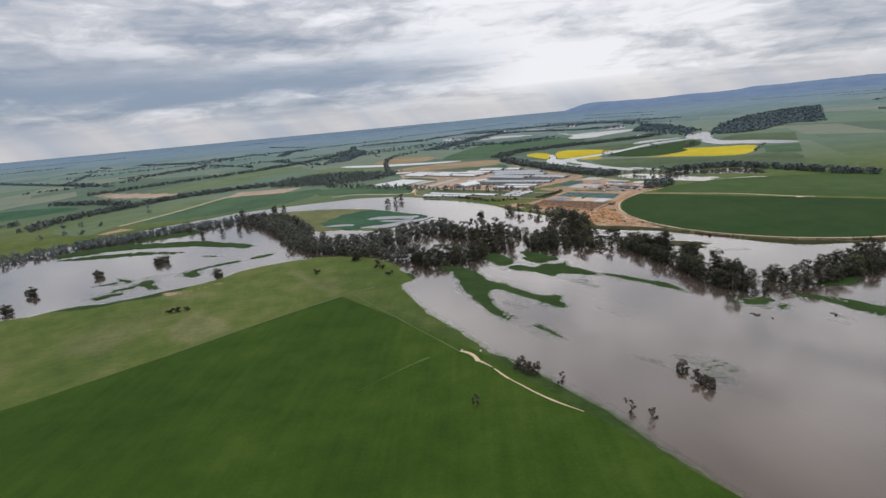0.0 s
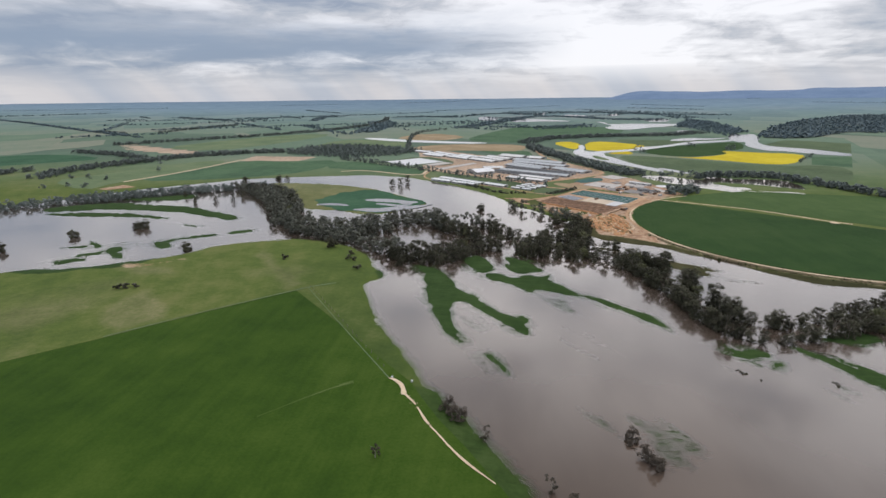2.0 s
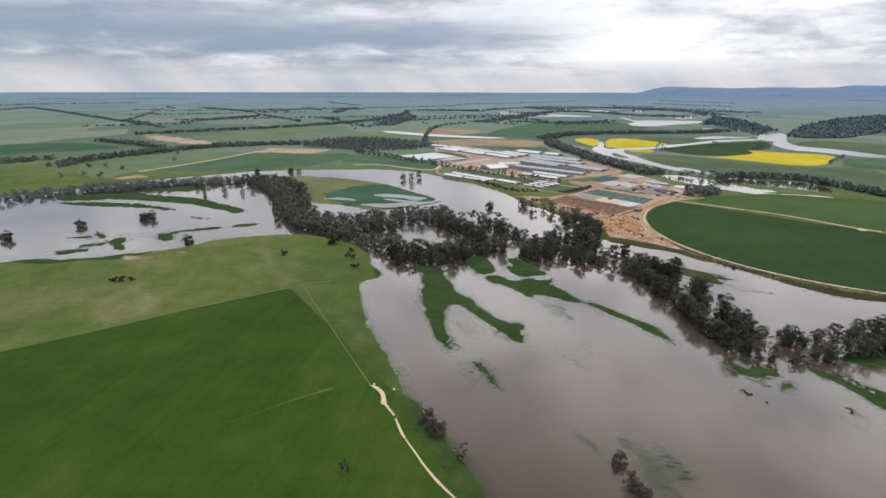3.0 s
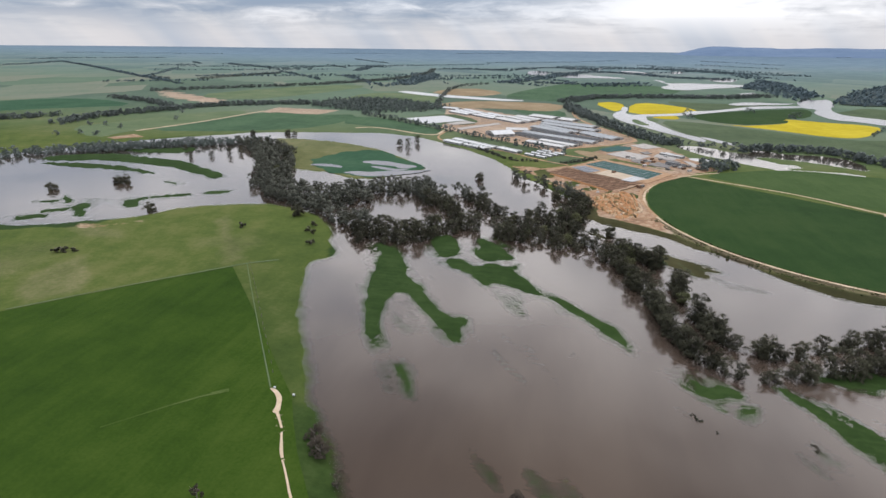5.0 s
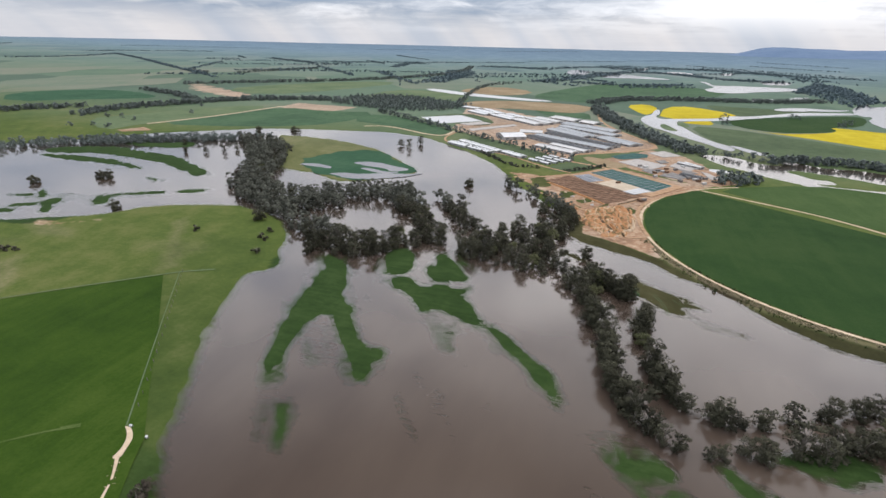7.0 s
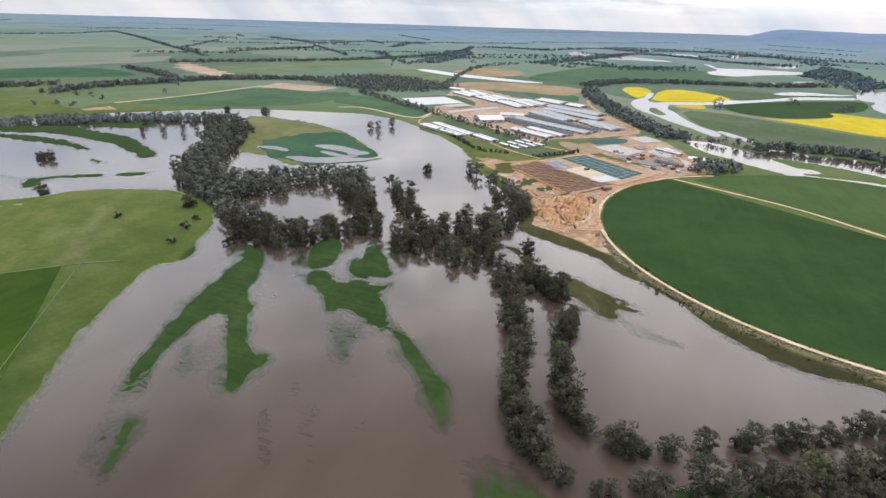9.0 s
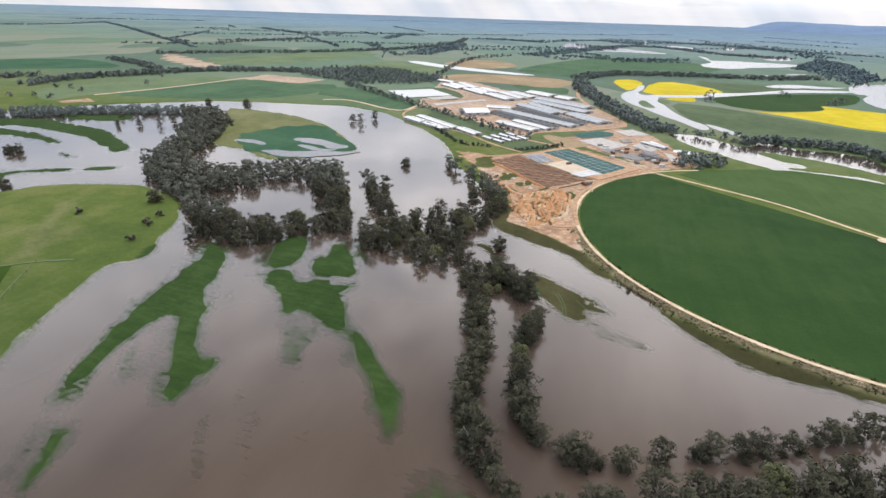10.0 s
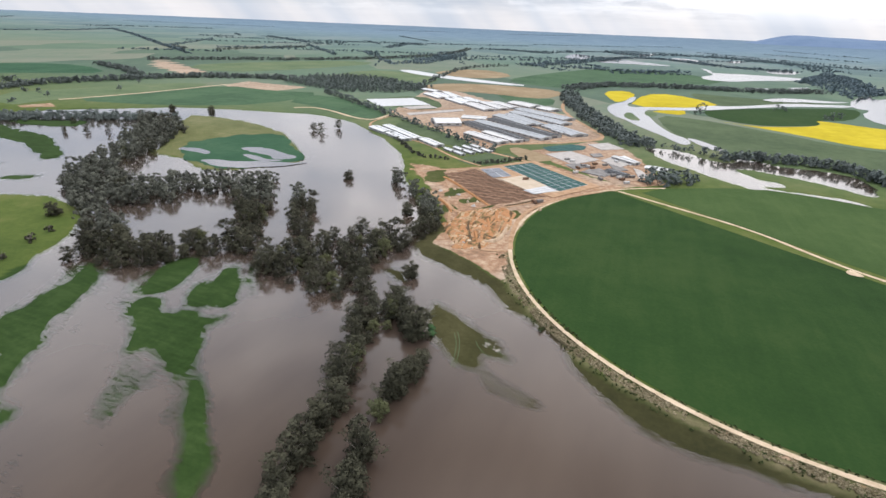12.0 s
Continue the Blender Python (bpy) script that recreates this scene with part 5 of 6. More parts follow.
for i, (x, y) in enumerate([(67.7, 347.0), (76.1, 349.4), (80.9, 340.8), (77.1, 344.7), (65.8, 360.1), (60.8, 354.6), (88.8, 339.1), (107.8, 348.5), (70.2, 352.8), (80.9, 346.6), (63.2, 344.7), (89.7, 300.1), (93.6, 297.6), (86.1, 298.4)]):
    tagged(earth_mound(x, y, 0.7 + 0.25 * (i % 3), 0.6 + 0.12 * (i % 4), (SAND, SPOIL, CONCRETE)[i % 3], 50 + 2.7 * i), "small pale heap of tipped sand")

# two ends and the width of each roof
RIVER_SHEDS = [[(-34.9, 472.8), (-17.9, 461), (8.2, 0)], [(-29.4, 482.3), (9, 451.5), (6.6, 0)], [(-15.4, 459.5), (3.7, 444.7), (7.4, 0)], [(12.2, 451.9), (28.6, 438.6), (7, 0)]]
ROW_SHEDS = [[(-73.6, 674), (-47.3, 649.8), (11.8, 0)], [(-91.8, 709.2), (-70.5, 699.4), (11.9, 0)], [(-70.1, 687.5), (-42, 658.2), (9.8, 0)], [(-41.7, 650.6), (-14.7, 624.1), (9.2, 0)], [(-62, 697), (-35.3, 664.6), (8.4, 0)], [(-35.3, 658), (-13.9, 636.5), (10.6, 0)], [(-28.3, 666.9), (-4.3, 641.7), (8.3, 0)]]
BACK_SHEDS = [[(-10.3, 628), (17.4, 599.7), (14.6, 0)], [(-1.7, 644.4), (26.5, 612.1), (11.1, 0)], [(7.8, 652), (34.2, 625.1), (11.5, 0)], [(24.3, 663.9), (50.8, 645.4), (19.3, 0)], [(56, 643.4), (71.2, 632.8), (16.6, 0)]]
LONG_SHEDS = [[(39.6, 621.6), (89.4, 587.2), (16, 0)], [(39.1, 601.7), (90.1, 563), (13.2, 0)], [(37.6, 587.8), (72.5, 548.1), (8.6, 0)], [(31.2, 576), (66, 544.5), (13.3, 0)], [(24.1, 538), (85.3, 497), (11.1, 0)], [(78.4, 549), (105.2, 521.1), (15, 0)], [(84.7, 532.7), (94.3, 523.5), (5.5, 0)]]
DARK_SHEDS = [[(31.9, 555.4), (89.3, 506.8), (10.5, 0)], [(18.3, 529.3), (71.4, 482.6), (10, 0)], [(130.5, 428.3), (140.4, 420.8), (4.3, 0)]]
FRONT_SHEDS = [[(31.9, 488.7), (62.1, 468.6), (10.3, 0)], [(42, 498.1), (69.8, 478), (8.9, 0)], [(131.9, 463.5), (145.3, 452.3), (4.6, 0)]]
for sheds, roof, label in (
        (RIVER_SHEDS, ROOF_WHITE, "long low white-roofed shed beside the flooded river"), (ROW_SHEDS, ROOF_WHITE, "long white-roofed shed in a row on bare earth"),
        (BACK_SHEDS, ROOF_DULL, "broad pale-roofed shed at the back of the works"), (LONG_SHEDS, ROOF_GREY, "long grey metal-roofed shed of the works"),
        (DARK_SHEDS, ROOF_DARK, "long dark-roofed shed of the works"), (FRONT_SHEDS, ROOF_DULL, "pale-roofed shed facing the works road")):
    for a, b, (width, _) in sheds:
        shed((a, b), width * (1.25 if roof is ROOF_DARK else 1), 1.5, 0.07 * width, roof, label)
for x, y in [(37.1, 432.8), (41.3, 438.6), (45.3, 444.4), (48.8, 450), (45.4, 427.5), (49.6, 433.2), (53.6, 438.8), (57.8, 442.8)]:
    shed([(x - 3.2, y + 2.4), (x + 3.2, y - 2.4)], 3.4, 1.0, 0.45, ROOF_WHITE, "small white hut on a grass plot", "hut")
shed([(-4.4, 512.1), (12.5, 523.1), (19.2, 0)][:2], [(-4.4, 512.1), (12.5, 523.1), (19.2, 0)][2][0], 2.4, 2.0, ROOF_WHITE, "big white round-roofed hall on bare earth", "hall", True)
SLABS = (
    ([(113.3, 496.7), (125.3, 509.8), (137, 495), (123.4, 483.6)], CONCRETE, "pale concrete yard slab"), ([(92.1, 453.8), (105.4, 469.8), (123.9, 455.4), (109.6, 437.1)], CONCRETE, "pale concrete yard slab"), ([(131.4, 465.9), (137.7, 474.3), (147.8, 459.5), (141.7, 450.3)], ROOF_WHITE, "low white roof over pens"),
    ([(121.6, 427.1), (125.5, 434.5), (133.7, 424.6), (129.3, 416.1)], SLAB, "grey slab in the yard"), ([(129.2, 447.9), (135.6, 447), (141.1, 437.6), (134.8, 431.5)], SLAB, "grey slab in the yard"), ([(107, 432.8), (112.3, 441.5), (119.4, 434), (112.7, 424.9)], SLAB, "grey slab with tanks"), ([(143.4, 444.2), (147.9, 439.9), (152.3, 425.8), (146.6, 422.9)], CONCRETE, "pale concrete yard slab"),
    ([(-42.1, 547.2), (-8.5, 596), (-3.6, 587.7), (-35.8, 537.7)], CONCRETE, "long pale strip of hardstanding"), ([(-59.7, 576.6), (-42.8, 601), (-29.8, 589.3), (-48.8, 568.3)], CONCRETE, "pale slab beside the white pond"))
MORE_SLABS = (
    ([(125, 453), (129.8, 465), (143.1, 455.4), (136.4, 441.8)], CONCRETE, "pinkish concrete yard slab"), ([(117.1, 420.8), (120.8, 429.3), (131.6, 424.7), (127.8, 416.5)], SLAB, "grey slab with stacked goods"), ([(117.1, 467.8), (123.5, 473.1), (125.8, 464.4), (120.2, 459.7)], SLAB, "grey slab in the yard"), ([(106, 451.8), (113.2, 462.3), (122.5, 451.6), (112.7, 437.4)], CONCRETE, "pale concrete yard slab"))
for k, (quad, mat, label) in enumerate(SLABS + MORE_SLABS):
    yard_pad(quad, mat, label, 0.012 * k)
shed([(5.1, 555.3), (25.1, 558.4), (14.5, 0)][:2], [(5.1, 555.3), (25.1, 558.4), (14.5, 0)][2][0], 0.7, 0.5, ROOF_DULL, "broad flat white-roofed building", "hall")


def container(x, y, turn, mat, label):
    """A storage container: ribbed box, end doors and corner posts."""
    base = new("storage_container")
    base.matrix_world = pose(x, y, DRY + 0.25, 0, 0, turn) @ Matrix.Scale(0.6, 4)
    bm = bmesh.new()
    box(bm, -2.4, 2.4, -0.95, 0.95, 0, 1.9)
    for i in range(9):
        for side in (-1, 1):
            box(bm, -2.2 + 0.55 * i - 0.1, -2.2 + 0.55 * i + 0.1, side * 0.98 - 0.04, side * 0.98 + 0.04, 0.1, 1.8)
    part("body", bm, mat, base)
    bm = bmesh.new()
    box(bm, 2.4, 2.46, -0.85, 0.85, 0.1, 1.8)
    part("door", bm, GATE, base)
    for px in (-2.4, 2.4):
        for py in (-0.95, 0.95):
            bm = bmesh.new()
            box(bm, px - 0.08, px + 0.08, py - 0.08, py + 0.08, 0, 1.96)
            part("corner_post", bm, GATE, base)
    return tagged(base, label, "container", "containers in the works yard")


for i, (x, y) in enumerate([(116.9, 434), (119.5, 432.7), (122.1, 431.3), (106.4, 444.2), (109.7, 441.5), (114.5, 427.3), (133.9, 419.8), (136.9, 417.7), (138.5, 413.9), (128, 409.6), (114.5, 416.9), (122.5, 441.3), (128.1, 441.5), (133.7, 453.2), (92.9, 391.1), (143.3, 422.3), (140.9, 408.4), (103.9, 356.5), (106, 358.5)]):
    mat, label = ((SLAB, "grey storage container on bare earth"), (ROOF_DULL, "pale storage container on bare earth"), (EARTH, "rust-brown storage container on bare earth"))[i % 3]
    container(x, y, (38, 128, 44, 36)[i % 4], mat, label)


def lined_pond():
    """The rectangular basin: a bank of pale liner, a teal pool in floating panels, a grey-blue pool and a dry white floor."""
    basin = new("lined_pond")
    basin.location = (100, 400, DRY)
    tagged(basin, "large rectangular lined pond with teal floating covers", "pond")
    rim, teal, blue, white = [(63.6, 401.1), (89.1, 433.2), (129, 396.8), (110.3, 367.7)], [(76, 411.8), (88.7, 427.1), (123, 396.9), (111.7, 378.8)], [(66.5, 400), (75.2, 407.4), (85.2, 394), (76.8, 387.2)], [(81, 386), (91.1, 399.5), (111.9, 377.9), (101.2, 370.5)]
    def flat(name, outline, mat, z, label=""):
        bm = bmesh.new()
        p = [(x - 100, y - 400) for x, y in outline]
        lo, hi = [bm.verts.new((x, y, z - 0.15)) for x, y in p], [bm.verts.new((x, y, z)) for x, y in p]
        bm.faces.new(hi)
        for i in range(len(p)):
            bm.faces.new((lo[i], lo[(i + 1) % len(p)], hi[(i + 1) % len(p)], hi[i]))
        bmesh.ops.recalc_face_normals(bm, faces=bm.faces)
        return part(name, bm, mat, basin, label)
    flat("bank", rim, LANE, 0.25, "pale earth bank")
    flat("dry_floor", white, SAND, 0.32, "pale dry floor")
    flat("pool_edge", [(95.5, 372.4), (104.7, 385.3), (111.1, 379.4), (101.5, 368.8)], ROOF_GREY, 0.32, "grey pool edge")
    def panels(name, quad, nu, nv, mat, z):
        a, b, c, d = (Vector(q) for q in quad)
        at = lambda u, v: (a.lerp(b, u)).lerp(d.lerp(c, u), v)
        for i in range(nu):
            for j in range(nv):
                u0, u1, v0, v1 = (i + 0.06) / nu, (i + 0.94) / nu, (j + 0.06) / nv, (j + 0.94) / nv
                flat(name, [at(u0, v0), at(u1, v0), at(u1, v1), at(u0, v1)], mat, z)
    flat("pool_edge", teal, ROOF_GREY, 0.32, "grey pool edge")
    flat("pool_edge", blue, ROOF_GREY, 0.32, "grey pool edge")
    panels("pool_panel", teal, 4, 12, POND_TEAL, 0.4)
    panels("pool_panel", blue, 2, 4, POND_BLUE, 0.4)
    panels("liner_panel", [(95.5, 372.4), (104.7, 385.3), (111.1, 379.4), (101.5, 368.8)], 1, 3, LINER, 0.4)


lined_pond()

# ---------------------------------------------------------------- trees
TREE_H = 7.4


def crown_cards(rng, height, radius, lobes, cards, size):
    """Leaf clumps of a crown: small bent cards over a heap of lobes. Returns verts, faces and the clumps' outward directions."""
    verts, faces, out = [], [], []
    lean = rng.uniform(-0.12, 0.12, 2) * radius
    heart = np.array((0, 0, height * 0.35))
    boughs = [(rng.uniform(0, 6.28), radius * rng.uniform(0.2, 0.62), rng.uniform(0.06, 0.95)) for _ in range(8)]
    for k in range(lobes):
        a, f = rng.uniform(0, 2 * math.pi), rng.uniform(0, 1) ** 0.8
        rr = radius * 0.78 * math.sqrt(rng.uniform(0, 1)) * (1 - 0.75 * abs(f - 0.38) ** 1.5)
        c = np.array((rr * math.cos(a) + lean[0] * f, rr * math.sin(a) + lean[1] * f, height * (0.05 + 0.79 * f)))
        if k % 3:
            # most sprays gather round a few boughs, with gaps between
            ba, br, bf = boughs[rng.randint(8)]
            g = rng.normal(size=3) * radius * 0.2
            c = np.array((br * math.cos(ba) + g[0] + lean[0], br * math.sin(ba) + g[1] + lean[1], height * (0.06 + 0.76 * bf) + g[2] * 0.8))
            c[2] = max(c[2], height * 0.06)
        lr = radius * rng.uniform(0.13, 0.3)
        for _ in range(cards):
            n = rng.normal(size=3)
            n /= np.linalg.norm(n)
            if n[2] < -0.4:
                n[2] *= -1
            o = c + n * lr * rng.uniform(0.6, 1.08) * np.array((1.1, 1.1, 0.85))
            tilt = 0.9 * n + np.array((0, 0, 0.25)) + rng.normal(size=3) * 0.3
            tilt /= np.linalg.norm(tilt)
            u = np.cross(tilt, rng.normal(size=3))
            u /= np.linalg.norm(u)
            v = np.cross(tilt, u)
            s = size * rng.uniform(0.5, 1.3)
            face = 0.45 * tilt + 0.55 * n + 0.6 * (o - heart) / radius
            out += [face / np.linalg.norm(face)] * 4
            i = len(verts)
            verts += [o - u * s - v * s * 0.5, o + u * s * 0.8 - v * s * 0.6, o + u * s + v * s * 0.5 - tilt * s * 0.25, o - u * s * 0.7 + v * s * 0.7]
            faces += [(i, i + 1, i + 2), (i, i + 2, i + 3)]
    return np.array(verts), np.array(faces), np.array(out)


def soften(ob, normals):
    """Leaves shade as the round clump that they cover."""
    ob.data.polygons.foreach_set("use_smooth", [True] * len(ob.data.polygons))
    ob.data.normals_split_custom_set_from_vertices([tuple(map(float, n)) for n in normals])


def trunk_mesh(bm, rng, height, radius):
    """A tapered trunk that splits into a few limbs."""
    def limb(a, b, r0, r1):
        d = (Vector(b) - Vector(a)).normalized()
        u = d.orthogonal().normalized()
        w = d.cross(u)
        rings = [[bm.verts.new(Vector(p) + (u * math.cos(t) + w * math.sin(t)) * r) for t in (0, 1.05, 2.09, 3.14, 4.19, 5.24)] for p, r in ((a, r0), (b, r1))]
        for i in range(6):
            bm.faces.new((rings[0][i], rings[0][(i + 1) % 6], rings[1][(i + 1) % 6], rings[1][i]))
    fork = (rng.uniform(-0.3, 0.3), rng.uniform(-0.3, 0.3), height * 0.36)
    limb((0, 0, -0.5), fork, 0.2, 0.14)
    for k in range(5):
        a = 2 * math.pi * (k + rng.uniform(-0.3, 0.3)) / 5
        r = radius * rng.uniform(0.35, 0.7)
        limb(fork, (r * math.cos(a), r * math.sin(a), height * rng.uniform(0.55, 0.8)), 0.12, 0.04)


def make_tree(name, seed, height, radius, leaf, lobes=46, cards=44, size=0.165, label="", category="tree"):
    rng = np.random.RandomState(seed)
    base = new(name)
    bm = bmesh.new()
    trunk_mesh(bm, rng, height, radius)
    part("trunk", bm, BARK, base)
    v, f, out = crown_cards(rng, height, radius, lobes, cards, size)
    crown = sheet("crown", v, f, leaf, base)
    soften(crown, out)
    spray = np.repeat(rng.uniform(0, 1, lobes), cards * 4).astype(np.float32)
    crown.data.attributes.new("spray", "FLOAT", "POINT").data.foreach_set("value", spray)
    return tagged(base, label, category)


GUM = "dark grey-green river gum standing in floodwater"
MODELS = [make_tree("gum_tree", s, TREE_H * h, 3.3 * r, LEAF, label=GUM) for s, h, r in ((1, 1.0, 1.0), (2, 1.1, 0.9), (3, 0.85, 1.05), (4, 0.95, 1.1), (5, 1.15, 1.0))]
YOUNG = make_tree("gum_tree", 8, 6.6, 3.2, LEAF_LIGHT, label="pale olive young gum tree standing in floodwater")
SPARSE = make_tree("gum_tree", 9, 6.4, 2.6, LEAF_DRY, 12, 40, 0.2, label="thin half-bare gum tree on the grass bank")
BUSH = make_tree("bush", 10, 3.0, 2.1, LEAF, 8, 70, 0.22, label="dark low bush in the pasture", category="bush")
SPREAD_TREE = make_tree("gum_tree", 12, 5.6, 4.1, LEAF, 56, 46, 0.23, label="dark spreading gum tree alone in the flood")


BROWN = make_tree("gum_tree", 14, 5.2, 2.6, LEAF_BROWN, 26, 80, 0.15, label="brown-leaved gum tree at the edge of the flood")
FALLEN = make_tree("bush", 15, 2.6, 2.4, LEAF_BRIGHT, 9, 60, 0.24, label="bright green fallen tree lying in floodwater", category="bush")


def scatter(outline, gap, seed):
    """Spots inside an outline, at least gap apart."""
    rng = random.Random(seed)
    p = np.array(outline)
    lo, hi = p.min(0), p.max(0)
    tries = int((hi - lo).prod() / gap ** 2 * 9) + 20
    c = np.array([(rng.uniform(lo[0], hi[0]), rng.uniform(lo[1], hi[1])) for _ in range(tries)])
    c = c[inside_distance(c[:, 0], c[:, 1], p) > 0]
    out = []
    for q in c:
        if all((q[0] - o[0]) ** 2 + (q[1] - o[1]) ** 2 > gap * gap for o in out):
            out.append(tuple(q))
    return out


WEST_ROWS = [
    ([(80.4, 242.5), (87.7, 226.5), (91.3, 211.4), (93.3, 197.7), (95.8, 187.7), (99.1, 181.2), (102.6, 177)], 4.2, 1.5, 2),
    ([(102.8, 175.8), (107.7, 173.1), (116.8, 175.2), (125.7, 178.9), (133.9, 182.5), (142.3, 186.5), (152.8, 191.7), (164.5, 197.4)], 4.4, 1.0, 1),
]
NEAR_ROWS = WEST_ROWS + [
    ([(84.5, 256.2), (90.5, 248.5), (96, 241.4)], 3.6, 1.3, 2),
    ([(101.9, 233.5), (101.4, 221.8), (100.8, 212.2)], 3.9, 0.9, 2),
    ([(102, 204.6), (104.3, 196.2), (107.4, 188.9), (110.4, 186.2)], 3.9, 0.9, 2),
    ([(82.9, 255.1), (89.4, 246.7), (97, 240.1)], 3.8, 1.2, 2),
]
NEAR_WOODS = [[(75.7, 245.8), (75.8, 257.3), (82.6, 253.3), (88.1, 245.1), (90.3, 235.8), (85.2, 228.6), (80.0, 236.7)], [(130.6, 179.5), (138.7, 185.9), (153.5, 193.9), (165.6, 200.4), (173.1, 204), (169.1, 194), (161.5, 188.9), (146.6, 183.3)], [(33.8, 256.4), (50, 251.4), (70.1, 249.4), (73.5, 257), (67.5, 271), (71.5, 284), (77.3, 306), (72.7, 323), (67.2, 315.4), (70.5, 294.5), (53.5, 297), (41.3, 282.4), (35.2, 271.4)], [(-16.9, 235.2), (-0.9, 238.2), (14.5, 251.1), (26.8, 264.9), (17.9, 271.3), (1.9, 263.6), (-12.3, 251.6), (-27.6, 249.6)], [(2, 327.2), (14.5, 318.3), (28.2, 299.8), (38, 282.5), (32.8, 281.2), (20.5, 297.4)], [(-13.2, 303.5), (1.5, 291.6), (15, 272.7), (26.2, 265.6), (21.3, 276.8), (12.3, 293.4), (-2.2, 315.1), (-13.5, 321.2)]]
BACK_WOODS = [[(-87.1, 283.2), (-65.2, 273.3), (-26, 250.4), (-13.4, 253.7), (-30.5, 265.8), (-50.9, 272.9), (-57.2, 285.4), (-63, 295.6), (-88.9, 312.9), (-106.5, 309.2)], [(-51, 276.6), (-32.8, 289.6), (-37.3, 299.8), (-18.8, 309.3), (-11, 310.6), (-4.5, 319.3), (-14, 333.9), (-36.8, 326.2), (-56.2, 311.8), (-68.9, 299.2)], [(-97.6, 314), (-104.8, 343.1), (-132.6, 398.3), (-165.5, 420.9), (-192.7, 416.8), (-151.4, 376.4), (-130.5, 343.8), (-106.3, 298)], [(37.4, 355.6), (50.8, 351.4), (66.9, 331.5), (78.9, 310.5), (72.4, 311.2), (62.2, 327.6), (30.6, 368.6)], [(-269.9, 351.6), (-257.8, 364.3), (-239.5, 389.1), (-206.1, 405.4), (-163.8, 419.3), (-175.9, 436.2), (-223.5, 419.6), (-281, 378.5), (-295.5, 366)], [(-310.8, 305.9), (-308.3, 325.2), (-286.9, 348.2), (-240.7, 375.9), (-193.5, 410.1), (-202.7, 422.9), (-254.5, 390.7), (-302.1, 361.2), (-327.6, 339.7), (-337.2, 324.2)]]
near = []
for k, (line, gap, by, rows) in enumerate(NEAR_ROWS):
    near += along(line, gap, by, 20 + k, rows)
near += [(114.2, 186.9), (115.3, 185.9), (117.9, 185.6), (120.3, 186.1), (124.5, 188), (131, 191.4), (137.3, 194.1), (140.2, 195.9), (144.9, 198.3), (148.3, 199.9), (152.8, 202.1), (155.8, 203.3), (160.7, 206.9), (164.1, 208.5), (167.8, 211.2), (172.2, 213.2), (177.2, 216.4)]
for k, o in enumerate(NEAR_WOODS):
    near += scatter(o, 3.6, 40 + k)
near.sort(key=lambda p: math.hypot(p[0] - 130, p[1] - 150))
SINGLE = near[:300]
BACK, NORTH = near[300:], []
for k, o in enumerate(BACK_WOODS):
    (NORTH if k > 3 else BACK).extend(scatter(o, 4.2 if k in (2, 4, 5) else 3.8, 60 + k))


def land_z(x, y):
    h, _ = land_heights(np.array([[x]], float), np.array([[y]], float))
    return float(h[0, 0])


def plant(model, x, y, scale, z=None, seed=0):
    ob = copy_thing(model, pose(x, y, land_z(x, y) if z is None else z, 0, 0, (seed * 77.7) % 360))
    ob.scale = (scale, scale, scale * (0.9 + 0.2 * ((seed * 0.37) % 1)))
    return ob


rng = random.Random(5)
for i, (x, y) in enumerate(SINGLE):
    model = YOUNG if rng.random() < 0.07 else MODELS[rng.randrange(5)]
    tagged(plant(model, x, y, rng.choice((0.52, 0.7, 0.84, 0.96, 1.12)) * rng.uniform(0.92, 1.08), -0.3, i), group="flooded river gums")
for i, (x, y) in enumerate([(12.4, 354.3), (82.2, 270), (59.5, 320.2), (-67.2, 445.2), (-59.1, 443.1), (-56.7, 461.3), (-164.9, 455.5), (-194.2, 362.9), (-181.5, 367.3), (-171.6, 374.6), (-169.2, 384.5), (-215.2, 383.5)]):
    plant(SPREAD_TREE if i < 3 else MODELS[i % 5], x, y, 0.8 if i < 3 else 0.95 if i < 7 else 0.72, -0.2, i + 3)
for i, (x, y) in enumerate([(-206.6, 268.8), (-184.4, 289.2), (-181.4, 290.8), (-127.8, 249.2), (-56.1, 260.1), (-204.8, 457.1), (-180.4, 471.4), (-222, 239), (-212, 214)]):
    plant(SPREAD_TREE, x, y, 0.85, None, i + 11)
for i, (x, y) in enumerate([(-39.8, 240.5), (-43.4, 249.0), (-34.1, 228.3), (-42.6, 242.4), (-72.3, 239.8), (-120.6, 197.3), (-116.6, 198.4), (-122.6, 196.7)]):
    plant(BUSH, x, y, 0.9 + 0.1 * (i % 3), None, i + 31)
for i, (x, y) in enumerate([(92.7, 157.1), (93.3, 156.3), (93.8, 155.3), (96.7, 152.3), (114.9, 153), (114.9, 151.6)]):
    tagged(plant(BUSH, x, y, 0.3 + 0.06 * (i % 3), -0.35, i + 61), "drowned dark bush just above the floodwater")
for i, (x, y) in enumerate([(16.4, 130.6), (26.1, 120.2), (39.3, 106.9), (43.2, 104.2), (3.6, 111.7), (57.6, 123.5), (59.8, 117.9), (60.9, 115.7), (17.8, 128.6), (19.8, 126.2)]):
    plant(BROWN if i in (0, 5, 6, 7, 8, 9) else SPARSE, x, y, 0.75 if i in (0, 5, 6, 7, 8, 9) else 0.6, None, i + 41)
